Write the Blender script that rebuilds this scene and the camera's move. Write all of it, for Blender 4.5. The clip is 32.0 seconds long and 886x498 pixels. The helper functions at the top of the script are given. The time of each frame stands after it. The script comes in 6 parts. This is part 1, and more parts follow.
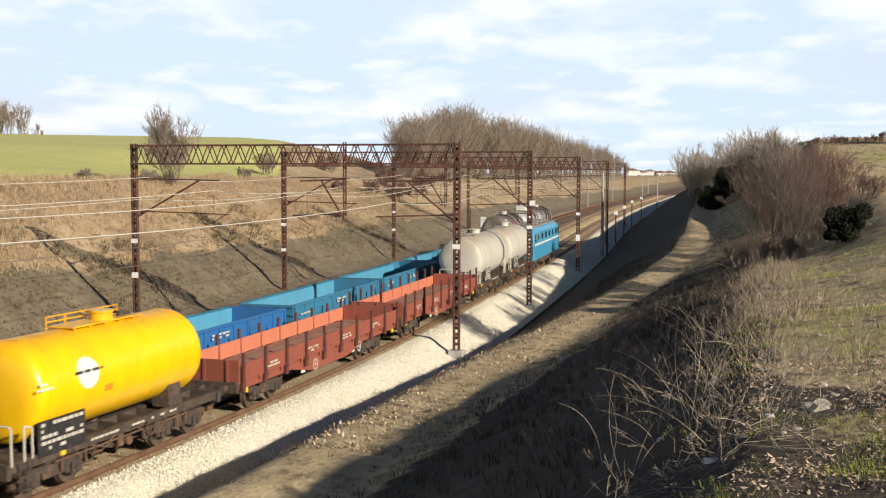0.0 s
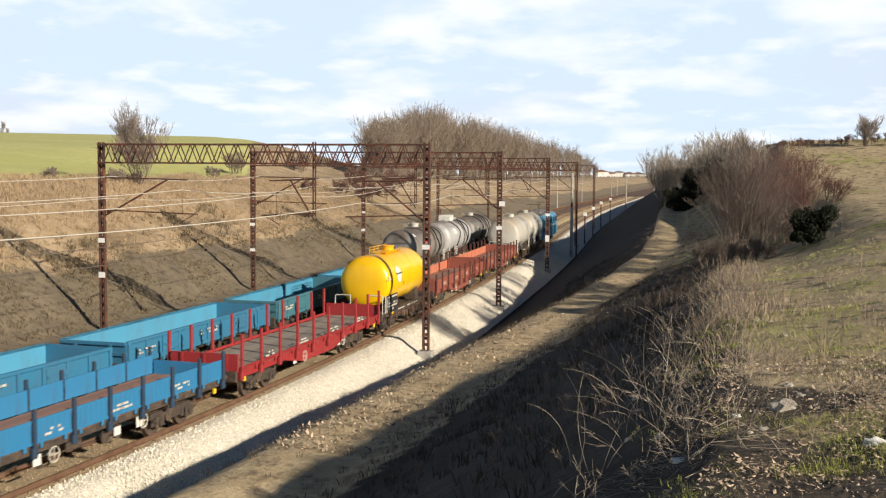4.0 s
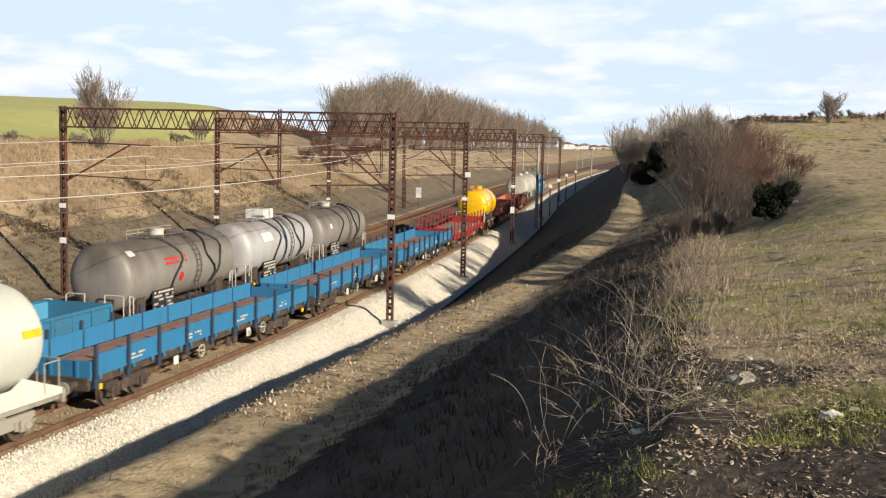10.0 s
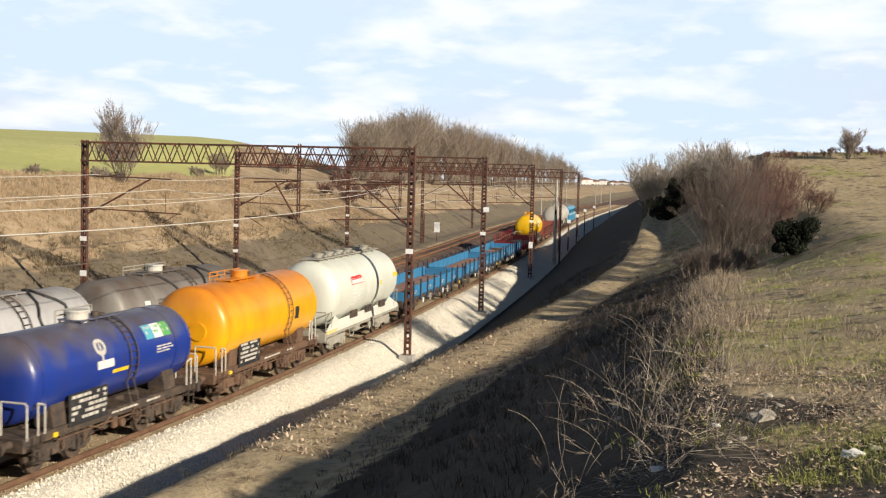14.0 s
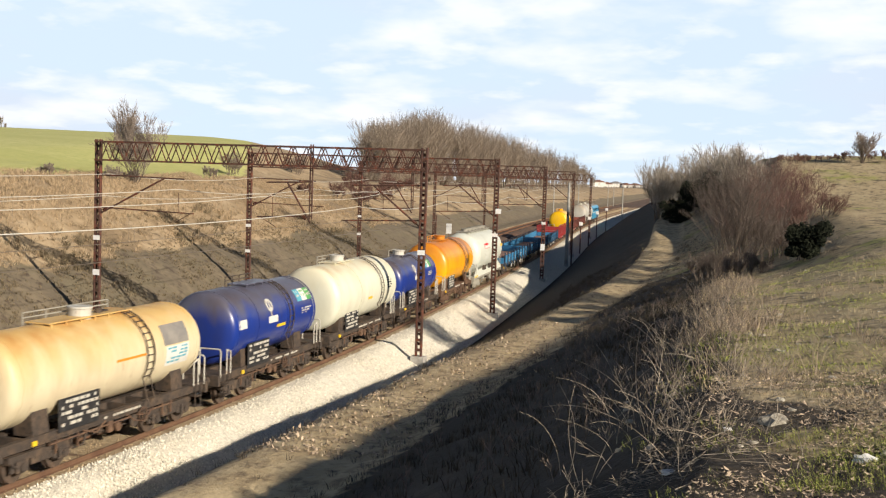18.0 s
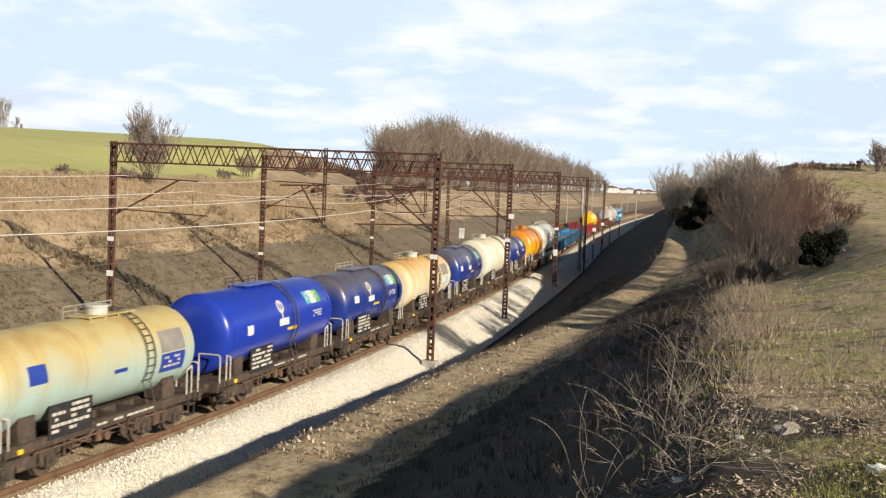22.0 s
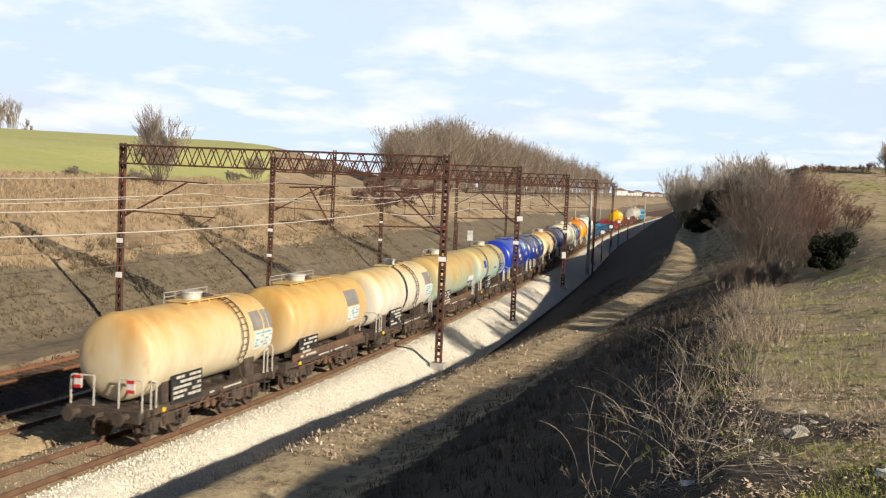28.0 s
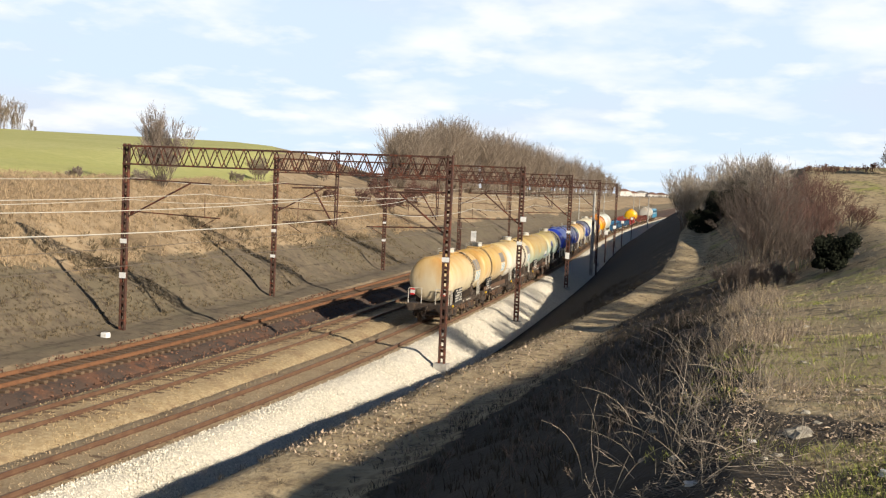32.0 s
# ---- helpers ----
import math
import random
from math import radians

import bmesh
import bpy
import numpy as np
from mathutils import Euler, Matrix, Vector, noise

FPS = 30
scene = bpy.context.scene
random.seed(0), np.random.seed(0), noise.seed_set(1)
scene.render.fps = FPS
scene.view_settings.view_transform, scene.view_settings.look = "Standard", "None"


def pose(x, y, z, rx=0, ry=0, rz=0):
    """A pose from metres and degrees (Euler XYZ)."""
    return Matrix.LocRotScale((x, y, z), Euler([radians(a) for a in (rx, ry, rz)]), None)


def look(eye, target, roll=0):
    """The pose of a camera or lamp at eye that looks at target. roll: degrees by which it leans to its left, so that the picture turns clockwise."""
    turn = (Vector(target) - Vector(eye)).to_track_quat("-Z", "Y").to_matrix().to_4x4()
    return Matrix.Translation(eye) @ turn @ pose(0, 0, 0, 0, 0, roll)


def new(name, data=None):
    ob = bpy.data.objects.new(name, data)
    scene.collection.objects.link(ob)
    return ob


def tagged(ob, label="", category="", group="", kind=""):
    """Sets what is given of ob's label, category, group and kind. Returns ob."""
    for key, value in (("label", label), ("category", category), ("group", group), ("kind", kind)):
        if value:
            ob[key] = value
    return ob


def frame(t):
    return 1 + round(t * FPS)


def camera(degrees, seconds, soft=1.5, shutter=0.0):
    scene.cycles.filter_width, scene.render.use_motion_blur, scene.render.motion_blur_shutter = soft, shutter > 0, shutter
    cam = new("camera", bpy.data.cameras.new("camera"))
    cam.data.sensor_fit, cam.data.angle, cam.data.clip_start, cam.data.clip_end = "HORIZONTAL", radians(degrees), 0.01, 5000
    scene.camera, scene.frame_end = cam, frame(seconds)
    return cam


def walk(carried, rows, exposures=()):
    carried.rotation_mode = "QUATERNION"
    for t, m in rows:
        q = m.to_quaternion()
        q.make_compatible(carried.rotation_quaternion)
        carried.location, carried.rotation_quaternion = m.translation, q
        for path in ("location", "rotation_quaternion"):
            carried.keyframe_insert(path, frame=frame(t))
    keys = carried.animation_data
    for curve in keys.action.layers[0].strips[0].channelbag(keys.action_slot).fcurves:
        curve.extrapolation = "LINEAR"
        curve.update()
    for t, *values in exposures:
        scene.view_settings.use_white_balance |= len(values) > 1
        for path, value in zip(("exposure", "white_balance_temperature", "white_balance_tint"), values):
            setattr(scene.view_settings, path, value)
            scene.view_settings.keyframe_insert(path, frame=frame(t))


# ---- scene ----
cam = camera(44.18, 32.0, soft=1.25, shutter=0.4)
EYE_Z = 8.559

# seconds, heading, tilt and lean in degrees
PATH = [
    (0, -22.724, -3.964, 0.160), (0.5, -22.786, -3.854, 0.216), (1, -22.454, -3.600, 0.218), (1.5, -22.033, -3.430, 0.252),
    (2, -21.740, -3.282, 0.160), (2.5, -21.753, -3.291, 0.126), (4.5, -20.968, -4.254, 0.475), (5, -20.901, -4.620, 0.381),
    (5.5, -20.241, -5.089, 0.627), (6, -19.596, -5.125, 0.986), (6.5, -19.720, -5.073, 1.010), (7, -19.782, -5.191, 1.345),
    (7.5, -19.803, -5.528, 0.937), (8, -19.651, -5.967, 1.413), (8.5, -18.597, -5.547, 0.998), (9, -18.636, -5.513, 1.210),
    (9.5, -19.008, -5.668, 1.432), (10, -19.262, -5.463, 1.363), (10.5, -19.359, -4.940, 1.286), (11, -20.203, -4.326, 1.518),
    (11.5, -20.560, -4.013, 1.461), (12, -20.480, -3.836, 1.092), (12.5, -20.486, -3.771, 1.277), (13, -20.537, -3.786, 1.406),
    (13.5, -20.209, -3.675, 1.529), (15.5, -20.714, -3.724, 1.886), (16, -20.784, -3.609, 2.034), (16.5, -20.740, -3.463, 1.995),
    (17, -20.773, -3.555, 1.859), (17.5, -20.847, -3.557, 1.878), (18, -20.884, -3.612, 1.915), (18.5, -21.409, -3.534, 2.170),
    (19, -21.376, -3.750, 2.366), (19.5, -21.436, -3.831, 2.200), (20, -21.614, -3.374, 2.288), (20.5, -21.105, -3.103, 2.062),
    (21, -20.893, -3.353, 2.052), (21.5, -21.346, -3.520, 2.190), (22, -21.562, -3.404, 2.441), (22.5, -21.707, -3.161, 2.456),
    (23, -21.569, -3.155, 2.477), (23.5, -21.689, -2.983, 2.431), (24, -21.786, -2.754, 2.733), (24.5, -21.813, -2.615, 2.751),
    (25, -21.719, -2.599, 2.588), (25.5, -21.626, -2.692, 2.654), (26, -21.785, -3.121, 2.697), (26.5, -21.945, -3.381, 2.771),
    (28.5, -22.036, -3.246, 2.462), (29, -22.058, -3.150, 2.456), (29.5, -22.058, -3.065, 2.568), (30, -22.042, -3.063, 2.648),
    (30.5, -21.962, -3.176, 2.679), (31, -21.996, -3.337, 2.658), (31.5, -22.193, -3.342, 2.533), (32, -22.185, -3.281, 2.510),
]


def aim(yaw, tilt, lean):
    a, b = radians(yaw), radians(tilt)
    eye = Vector((0, 0, EYE_Z))
    return look(eye, eye + Vector((math.sin(a) * math.cos(b), math.cos(a) * math.cos(b), math.sin(b))), lean)


walk(cam, [(t, aim(y, p, r)) for t, y, p, r in PATH])

# ---- light ----
SUN_ELEV = 23.0
SUN_FROM = Vector((0.95, -0.31))      # where the sun stands, seen from above
world = bpy.data.worlds.new("sky")
scene.world = world
world.use_nodes = True
scene.view_settings.exposure = 0.45


def build_sky():
    nt = world.node_tree
    nt.nodes.clear()
    out = nt.nodes.new("ShaderNodeOutputWorld")
    bg = nt.nodes.new("ShaderNodeBackground")
    sky = nt.nodes.new("ShaderNodeTexSky")
    sky.sky_type = "NISHITA"
    sky.sun_disc = False
    sky.sun_elevation = radians(SUN_ELEV)
    sky.sun_rotation = math.atan2(SUN_FROM.x, SUN_FROM.y)
    sky.air_density, sky.dust_density, sky.ozone_density = 0.7, 0.1, 1.5
    bg.inputs["Strength"].default_value = 0.0395
    # thin cloud: streaks and heaps on a flat layer overhead
    tc = nt.nodes.new("ShaderNodeTexCoord")
    sep = nt.nodes.new("ShaderNodeSeparateXYZ")
    nt.links.new(tc.outputs["Generated"], sep.inputs[0])
    den = nt.nodes.new("ShaderNodeMath")
    den.operation = "ADD"
    den.inputs[1].default_value = 0.2
    nt.links.new(sep.outputs["Z"], den.inputs[0])
    axes = []
    for ch in ("X", "Y"):
        dv = nt.nodes.new("ShaderNodeMath")
        dv.operation = "DIVIDE"
        nt.links.new(sep.outputs[ch], dv.inputs[0])
        nt.links.new(den.outputs[0], dv.inputs[1])
        axes.append(dv.outputs[0])
    com = nt.nodes.new("ShaderNodeCombineXYZ")
    nt.links.new(axes[0], com.inputs[0])
    nt.links.new(axes[1], com.inputs[1])
    last = sky.outputs[0]
    pale = nt.nodes.new("ShaderNodeMix")
    pale.data_type = "RGBA"
    low = nt.nodes.new("ShaderNodeMapRange")             # the veil is bright near the horizon and thins out overhead
    low.interpolation_type = "SMOOTHSTEP"
    low.inputs["From Min"].default_value, low.inputs["From Max"].default_value = 0.15, 0.34
    low.inputs["To Min"].default_value, low.inputs["To Max"].default_value = 1.0, 0.0
    nt.links.new(sep.outputs["Z"], low.inputs["Value"])
    veil = nt.nodes.new("ShaderNodeMath")
    veil.operation = "MULTIPLY"
    veil.inputs[1].default_value = 0.9
    nt.links.new(low.outputs[0], veil.inputs[0])
    nt.links.new(veil.outputs[0], pale.inputs[0])
    pale.inputs[7].default_value = (14.6, 17.4, 20.6, 1)
    nt.links.new(last, pale.inputs[6])
    last = pale.outputs[2]
    for sc, lo, hi, k, w in ((0.9, .44, .66, .55, 0.3), (2.2, .50, .66, .85, 4.2), (4.6, .52, .66, .7, 8.1)):
        tex = nt.nodes.new("ShaderNodeTexNoise")
        tex.noise_dimensions = "4D"
        tex.inputs["W"].default_value = w
        tex.inputs["Scale"].default_value, tex.inputs["Detail"].default_value, tex.inputs["Roughness"].default_value = sc, 5, .5
        nt.links.new(com.outputs[0], tex.inputs["Vector"])
        mr = nt.nodes.new("ShaderNodeMapRange")
        mr.inputs["From Min"].default_value, mr.inputs["From Max"].default_value, mr.inputs["To Max"].default_value = lo, hi, k
        nt.links.new(tex.outputs[0], mr.inputs["Value"])
        mx = nt.nodes.new("ShaderNodeMix")
        mx.data_type = "RGBA"
        mx.inputs[7].default_value = (19.3, 19.6, 20.4, 1) if k > .6 else (14.4, 14.9, 17.0, 1)
        thin = nt.nodes.new("ShaderNodeMath")
        thin.operation = "MULTIPLY"
        nt.links.new(mr.outputs[0], thin.inputs[0])
        nt.links.new(low.outputs[0], thin.inputs[1])
        nt.links.new(thin.outputs[0], mx.inputs[0])
        nt.links.new(last, mx.inputs[6])
        last = mx.outputs[2]
    nt.links.new(last, bg.inputs[0])
    nt.links.new(bg.outputs[0], out.inputs[0])
    lamp = bpy.data.lights.new("sun", "SUN")
    lamp.energy, lamp.angle, lamp.color = 5.0, radians(0.6), (1.0, 0.88, 0.72)
    ob = new("sun", lamp)
    e = radians(SUN_ELEV)
    d = Vector((SUN_FROM.x * math.cos(e), SUN_FROM.y * math.cos(e), math.sin(e)))
    ob.matrix_basis = look(d * 100, (0, 0, 0))


build_sky()

# ---- materials ----


def mat(name, base, rough=0.8, metal=0.0, vary=(), scale=1.0, bump=0.0, bump_scale=20.0, island=0.0, obj_vary=0.0, stretch=(1, 1, 1), detail=6.0):
    """A node material: a base colour, patches of further colours (colour, scale, low, high) by noise, and fine relief."""
    m = bpy.data.materials.new(name)
    m.use_nodes = True
    nt = m.node_tree
    n, l = nt.nodes, nt.links
    b = n["Principled BSDF"]
    b.inputs["Roughness"].default_value = rough
    b.inputs["Metallic"].default_value = metal
    geo = n.new("ShaderNodeTexCoord")
    mp = n.new("ShaderNodeMapping")
    mp.inputs["Scale"].default_value = stretch
    l.new(geo.outputs["Object"], mp.inputs["Vector"])
    col = n.new("ShaderNodeRGB")
    col.outputs[0].default_value = (*base, 1)
    last = col.outputs[0]
    for i, (c, sc, lo, hi) in enumerate(vary):
        tex = n.new("ShaderNodeTexNoise")
        tex.inputs["Scale"].default_value = sc * scale
        tex.inputs["Detail"].default_value = detail
        tex.inputs["Roughness"].default_value = 0.62
        tex.noise_dimensions = "4D"
        tex.inputs["W"].default_value = i * 7.3 + 1.1
        l.new(mp.outputs[0], tex.inputs["Vector"])
        ramp = n.new("ShaderNodeMapRange")
        ramp.inputs["From Min"].default_value, ramp.inputs["From Max"].default_value = lo, hi
        l.new(tex.outputs[0], ramp.inputs["Value"])
        mix = n.new("ShaderNodeMix")
        mix.data_type = "RGBA"
        mix.inputs[7].default_value = (*c, 1)
        l.new(ramp.outputs[0], mix.inputs[0])
        l.new(last, mix.inputs[6])
        last = mix.outputs[2]
    if island or obj_vary:
        src = n.new("ShaderNodeNewGeometry").outputs["Random Per Island"] if island else n.new("ShaderNodeObjectInfo").outputs["Random"]
        k = island or obj_vary
        mr = n.new("ShaderNodeMapRange")
        mr.inputs["To Min"].default_value, mr.inputs["To Max"].default_value = 1 - k, 1 + k
        l.new(src, mr.inputs["Value"])
        hsv = n.new("ShaderNodeHueSaturation")
        l.new(mr.outputs[0], hsv.inputs["Value"])
        l.new(last, hsv.inputs["Color"])
        last = hsv.outputs[0]
    l.new(last, b.inputs["Base Color"])
    if bump:
        tex = n.new("ShaderNodeTexNoise")
        tex.inputs["Scale"].default_value = bump_scale
        tex.inputs["Detail"].default_value = 8.0
        l.new(mp.outputs[0], tex.inputs["Vector"])
        bp = n.new("ShaderNodeBump")
        bp.inputs["Strength"].default_value = bump
        bp.inputs["Distance"].default_value = 0.06
        l.new(tex.outputs[0], bp.inputs["Height"])
        l.new(bp.outputs[0], b.inputs["Normal"])
    return m


def overlay(m, attr, base, vary=(), ragged=.9, scale=1.5):
    """Lays a further surface over a material where the mesh attribute says so, with a ragged edge."""
    nt = m.node_tree
    n, l = nt.nodes, nt.links
    b = n["Principled BSDF"]
    under = b.inputs["Base Color"].links[0].from_socket
    tc = n.new("ShaderNodeTexCoord")
    col = n.new("ShaderNodeRGB")
    col.outputs[0].default_value = (*base, 1)
    last = col.outputs[0]

    def tex_range(sc, w, lo, hi):
        tex = n.new("ShaderNodeTexNoise")
        tex.noise_dimensions = "4D"
        tex.inputs["Scale"].default_value, tex.inputs["Detail"].default_value, tex.inputs["Roughness"].default_value, tex.inputs["W"].default_value = sc, 6, .65, w
        l.new(tc.outputs["Object"], tex.inputs["Vector"])
        if lo is None:
            return tex.outputs[0]
        mr = n.new("ShaderNodeMapRange")
        mr.inputs["From Min"].default_value, mr.inputs["From Max"].default_value = lo, hi
        l.new(tex.outputs[0], mr.inputs["Value"])
        return mr.outputs[0]
    for i, (c, sc, lo, hi) in enumerate(vary):
        mix = n.new("ShaderNodeMix")
        mix.data_type = "RGBA"
        mix.inputs[7].default_value = (*c, 1)
        l.new(tex_range(sc, i * 5.1 + 2.2, lo, hi), mix.inputs[0])
        l.new(last, mix.inputs[6])
        last = mix.outputs[2]
    at = n.new("ShaderNodeAttribute")
    at.attribute_name = attr
    ad = n.new("ShaderNodeMath")
    ad.operation = "MULTIPLY_ADD"
    ad.inputs[1].default_value = ragged
    l.new(tex_range(scale, 9.7, None, None), ad.inputs[0])
    l.new(at.outputs["Fac"], ad.inputs[2])
    mr = n.new("ShaderNodeMapRange")
    mr.inputs["From Min"].default_value, mr.inputs["From Max"].default_value = .42 + ragged / 2, .58 + ragged / 2
    l.new(ad.outputs[0], mr.inputs["Value"])
    top = n.new("ShaderNodeMix")
    top.data_type = "RGBA"
    l.new(mr.outputs[0], top.inputs[0])
    l.new(under, top.inputs[6])
    l.new(last, top.inputs[7])
    l.new(top.outputs[2], b.inputs["Base Color"])


M = {}
M["mast"] = mat("mast_steel", (0.075, 0.035, 0.024), 0.8, 0.0, [((0.17, 0.05, 0.025), 3, .5, .62), ((0.03, 0.02, 0.018), 9, .5, .7)], bump=.2)
M["rail"] = mat("rail_steel", (0.15, 0.085, 0.05), 0.75, 0.0, [((0.10, 0.05, 0.03), 2, .4, .65)])
M["rail_far"] = mat("orange_rusted_rail", (0.20, 0.095, 0.045), 0.85, 0, [((0.13, 0.06, 0.03), 2, .45, .65)])
M["rail_top"] = mat("rail_head", (0.22, 0.145, 0.09), 0.5, 0.3, [((0.15, 0.09, 0.055), 1.5, .4, .6)])
M["sleeper"] = mat("old_concrete_sleeper", (0.155, 0.105, 0.065), 0.9, 0, [((0.09, 0.055, 0.035), 4, .4, .65)], bump=.3, obj_vary=.2)
M["ballast_mid"] = mat("brownish_ballast", (0.34, 0.26, 0.155), 0.95, 0, [((0.43, 0.34, 0.22), 8, .45, .6), ((0.22, 0.15, 0.085), 0.6, .5, .7)], bump=.9, bump_scale=14)
M["ballast_new"] = mat("fresh_crushed_stone", (0.70, 0.66, 0.56), 0.95, 0, [((0.52, 0.48, 0.40), 9, .45, .62), ((0.76, 0.72, 0.62), 3, .5, .7)], bump=1.0, bump_scale=14)
M["ballast_old"] = mat("old_brown_ballast", (0.36, 0.27, 0.15), 0.95, 0, [((0.48, 0.38, 0.23), 6, .45, .6), ((0.2, 0.12, 0.065), 0.5, .52, .7)], bump=.8, bump_scale=14)
M["concrete"] = mat("weathered_concrete", (0.42, 0.41, 0.38), 0.9, 0, [((0.3, 0.28, 0.25), 3, .45, .65)], bump=.2)
M["white"] = mat("white_enamel", (0.8, 0.8, 0.78), 0.5, 0, [((0.6, 0.58, 0.54), 8, .55, .75)])
M["glass"] = mat("dark_cab_glass", (0.02, 0.025, 0.03), 0.1)
M["wire_dark"] = mat("tarnished_contact_wire", (0.16, 0.13, 0.10), 0.5, 0.2)
M["wire"] = mat("bright_line_wire", (0.55, 0.53, 0.47), 0.55, 0.0)

# ---- helpers for meshes ----


def mesh_ob(name, bm, material=None, parent=None, smooth=False):
    me = bpy.data.meshes.new(name)
    bm.normal_update()
    bm.to_mesh(me)
    bm.free()
    if smooth:
        me.polygons.foreach_set("use_smooth", [True] * len(me.polygons))
    for mm in material if isinstance(material, (list, tuple)) else [material]:
        if mm:
            me.materials.append(mm)
    ob = new(name, me)
    ob.parent = parent
    return ob


def part(name, bm, material, parent, label="", smooth=False):
    ob = mesh_ob(name, bm, material, parent, smooth)
    return tagged(ob, label) if label else ob


def thing(name, label, category, group="", kind="", at=None):
    ob = new(name)
    ob.empty_display_size = 0.5
    if at is not None:
        ob.matrix_basis = at
    return tagged(ob, label, category, group, kind)


def box(bm, x0, y0, z0, x1, y1, z1, bevel=0.0, m=None):
    g = bmesh.ops.create_cube(bm, size=1)["verts"]
    mm = Matrix.Translation(((x0 + x1) / 2, (y0 + y1) / 2, (z0 + z1) / 2)) @ Matrix.Diagonal((abs(x1 - x0), abs(y1 - y0), abs(z1 - z0), 1))
    bmesh.ops.transform(bm, matrix=(m @ mm) if m else mm, verts=g)
    if bevel:
        ed = list({e for v in g for e in v.link_edges})
        bmesh.ops.bevel(bm, geom=ed, offset=bevel, segments=1, affect="EDGES")
    return bm


def cyl(bm, a, b, r, seg=12, r2=None, caps=True):
    a, b = Vector(a), Vector(b)
    d = b - a
    g = bmesh.ops.create_cone(bm, cap_ends=caps, segments=seg, radius1=r, radius2=r if r2 is None else r2, depth=d.length)["verts"]
    q = d.to_track_quat("Z", "Y").to_matrix().to_4x4()
    bmesh.ops.transform(bm, matrix=Matrix.Translation((a + b) / 2) @ q, verts=g)
    return bm


def bar(bm, a, b, w, h=None, up=(0, 0, 1)):
    """A square bar from a to b."""
    a, b = Vector(a), Vector(b)
    d = b - a
    q = d.to_track_quat("Y", "Z").to_matrix().to_4x4()
    g = bmesh.ops.create_cube(bm, size=1)["verts"]
    bmesh.ops.transform(bm, matrix=Matrix.Translation((a + b) / 2) @ q @ Matrix.Diagonal((w, d.length, h or w, 1)), verts=g)
    return bm


def tube(bm, pts, r, seg=6):
    for a, b in zip(pts, pts[1:]):
        cyl(bm, a, b, r, seg)
    return bm


def B():
    return bmesh.new()
# ---- the line: along it s in metres, across it o, to the right of the near track's middle ----
GRADE = 0.0016
D2, D1 = -4.75, -10.21               # the middle and the far track
_s = np.arange(-120.0, 3000.0, 0.5)
_k = np.select([_s < -20, _s < 56.367, _s < 150, _s < 300], [0, .00253, .00052, -.0004], 0)
_a = np.cumsum(_k) * 0.5
_a -= np.interp(0, _s, _a)
_x = -np.cumsum(np.sin(_a) * 0.5)
_y = np.cumsum(np.cos(_a) * 0.5)
_x += -21.05 - np.interp(0, _s, _x)
_y -= np.interp(0, _s, _y)


def line(s, o=0.0, z=0.0):
    a = float(np.interp(s, _s, _a))
    return Vector((float(np.interp(s, _s, _x)) + o * math.cos(a), float(np.interp(s, _s, _y)) + o * math.sin(a), GRADE * s + z))


def heading(s):
    return float(np.interp(s, _s, _a))


def on_line(s, o=0.0, z=0.0):
    """A pose on the line: x across to the right, y along it."""
    return Matrix.Translation(line(s, o, z)) @ Matrix.Rotation(heading(s), 4, "Z")


def smooth(a, b, t):
    t = np.clip((t - a) / (b - a), 0, 1)
    return t * t * (3 - 2 * t)


def fbm(x, y, f, seed=0.0, octaves=4):
    return noise.fractal(Vector((x * f, y * f, seed)), 1.0, 2.0, octaves)


PATH_S = (-60, 24, 36, 50, 60, 72, 84, 98, 125, 160, 260)
PATH_O = (10.6, 10.8, 10.9, 11.2, 13.0, 14.8, 15.2, 15.4, 16.0, 16.5, 17.0)
PATH_Z = (2.5, 2.55, 2.3, 2.0, 2.6, 3.5, 4.3, 5.1, 6.0, 6.3, 6.4)


LIP_S, LIP_O, LIP_Z = (-60, 22, 31, 38.4, 45.8, 51.4), (9.0, 9.2, 9.4, 8.9, 8.0, 7.5), (2.3, 2.36, 2.42, 1.9, 1.08, .55)


def lip(s):
    """The edge of the bench above the ditch: how far out and how high."""
    k = float(smooth(49, 61, s))
    po, pz = float(np.interp(s, PATH_S, PATH_O)) - 1.0, float(np.interp(s, PATH_S, PATH_Z))
    return float(np.interp(s, LIP_S, LIP_O)) * (1 - k) + po * k, float(np.interp(s, LIP_S, LIP_Z)) * (1 - k) + pz * k


BANK_D, BANK_Z = (0, .10, .14, .2, .3, .38, .56, .8, .93, 1.0), (0, .02, .05, .17, .33, .44, .64, .88, .97, 1.0)


def bank_run(s):
    """How far the far bank reaches back from its foot."""
    return 23.0 + 2.0 * math.sin(s * 0.05 + 1)


def brink(s):
    """Where the hilltop breaks off towards the cutting."""
    return float(np.interp(s, (0, 8, 14, 22, 30, 55, 64, 90, 110, 160), (20.3, 20.1, 19.6, 19.1, 18.8, 18.5, 19.4, 19.6, 19.0, 20.0)))


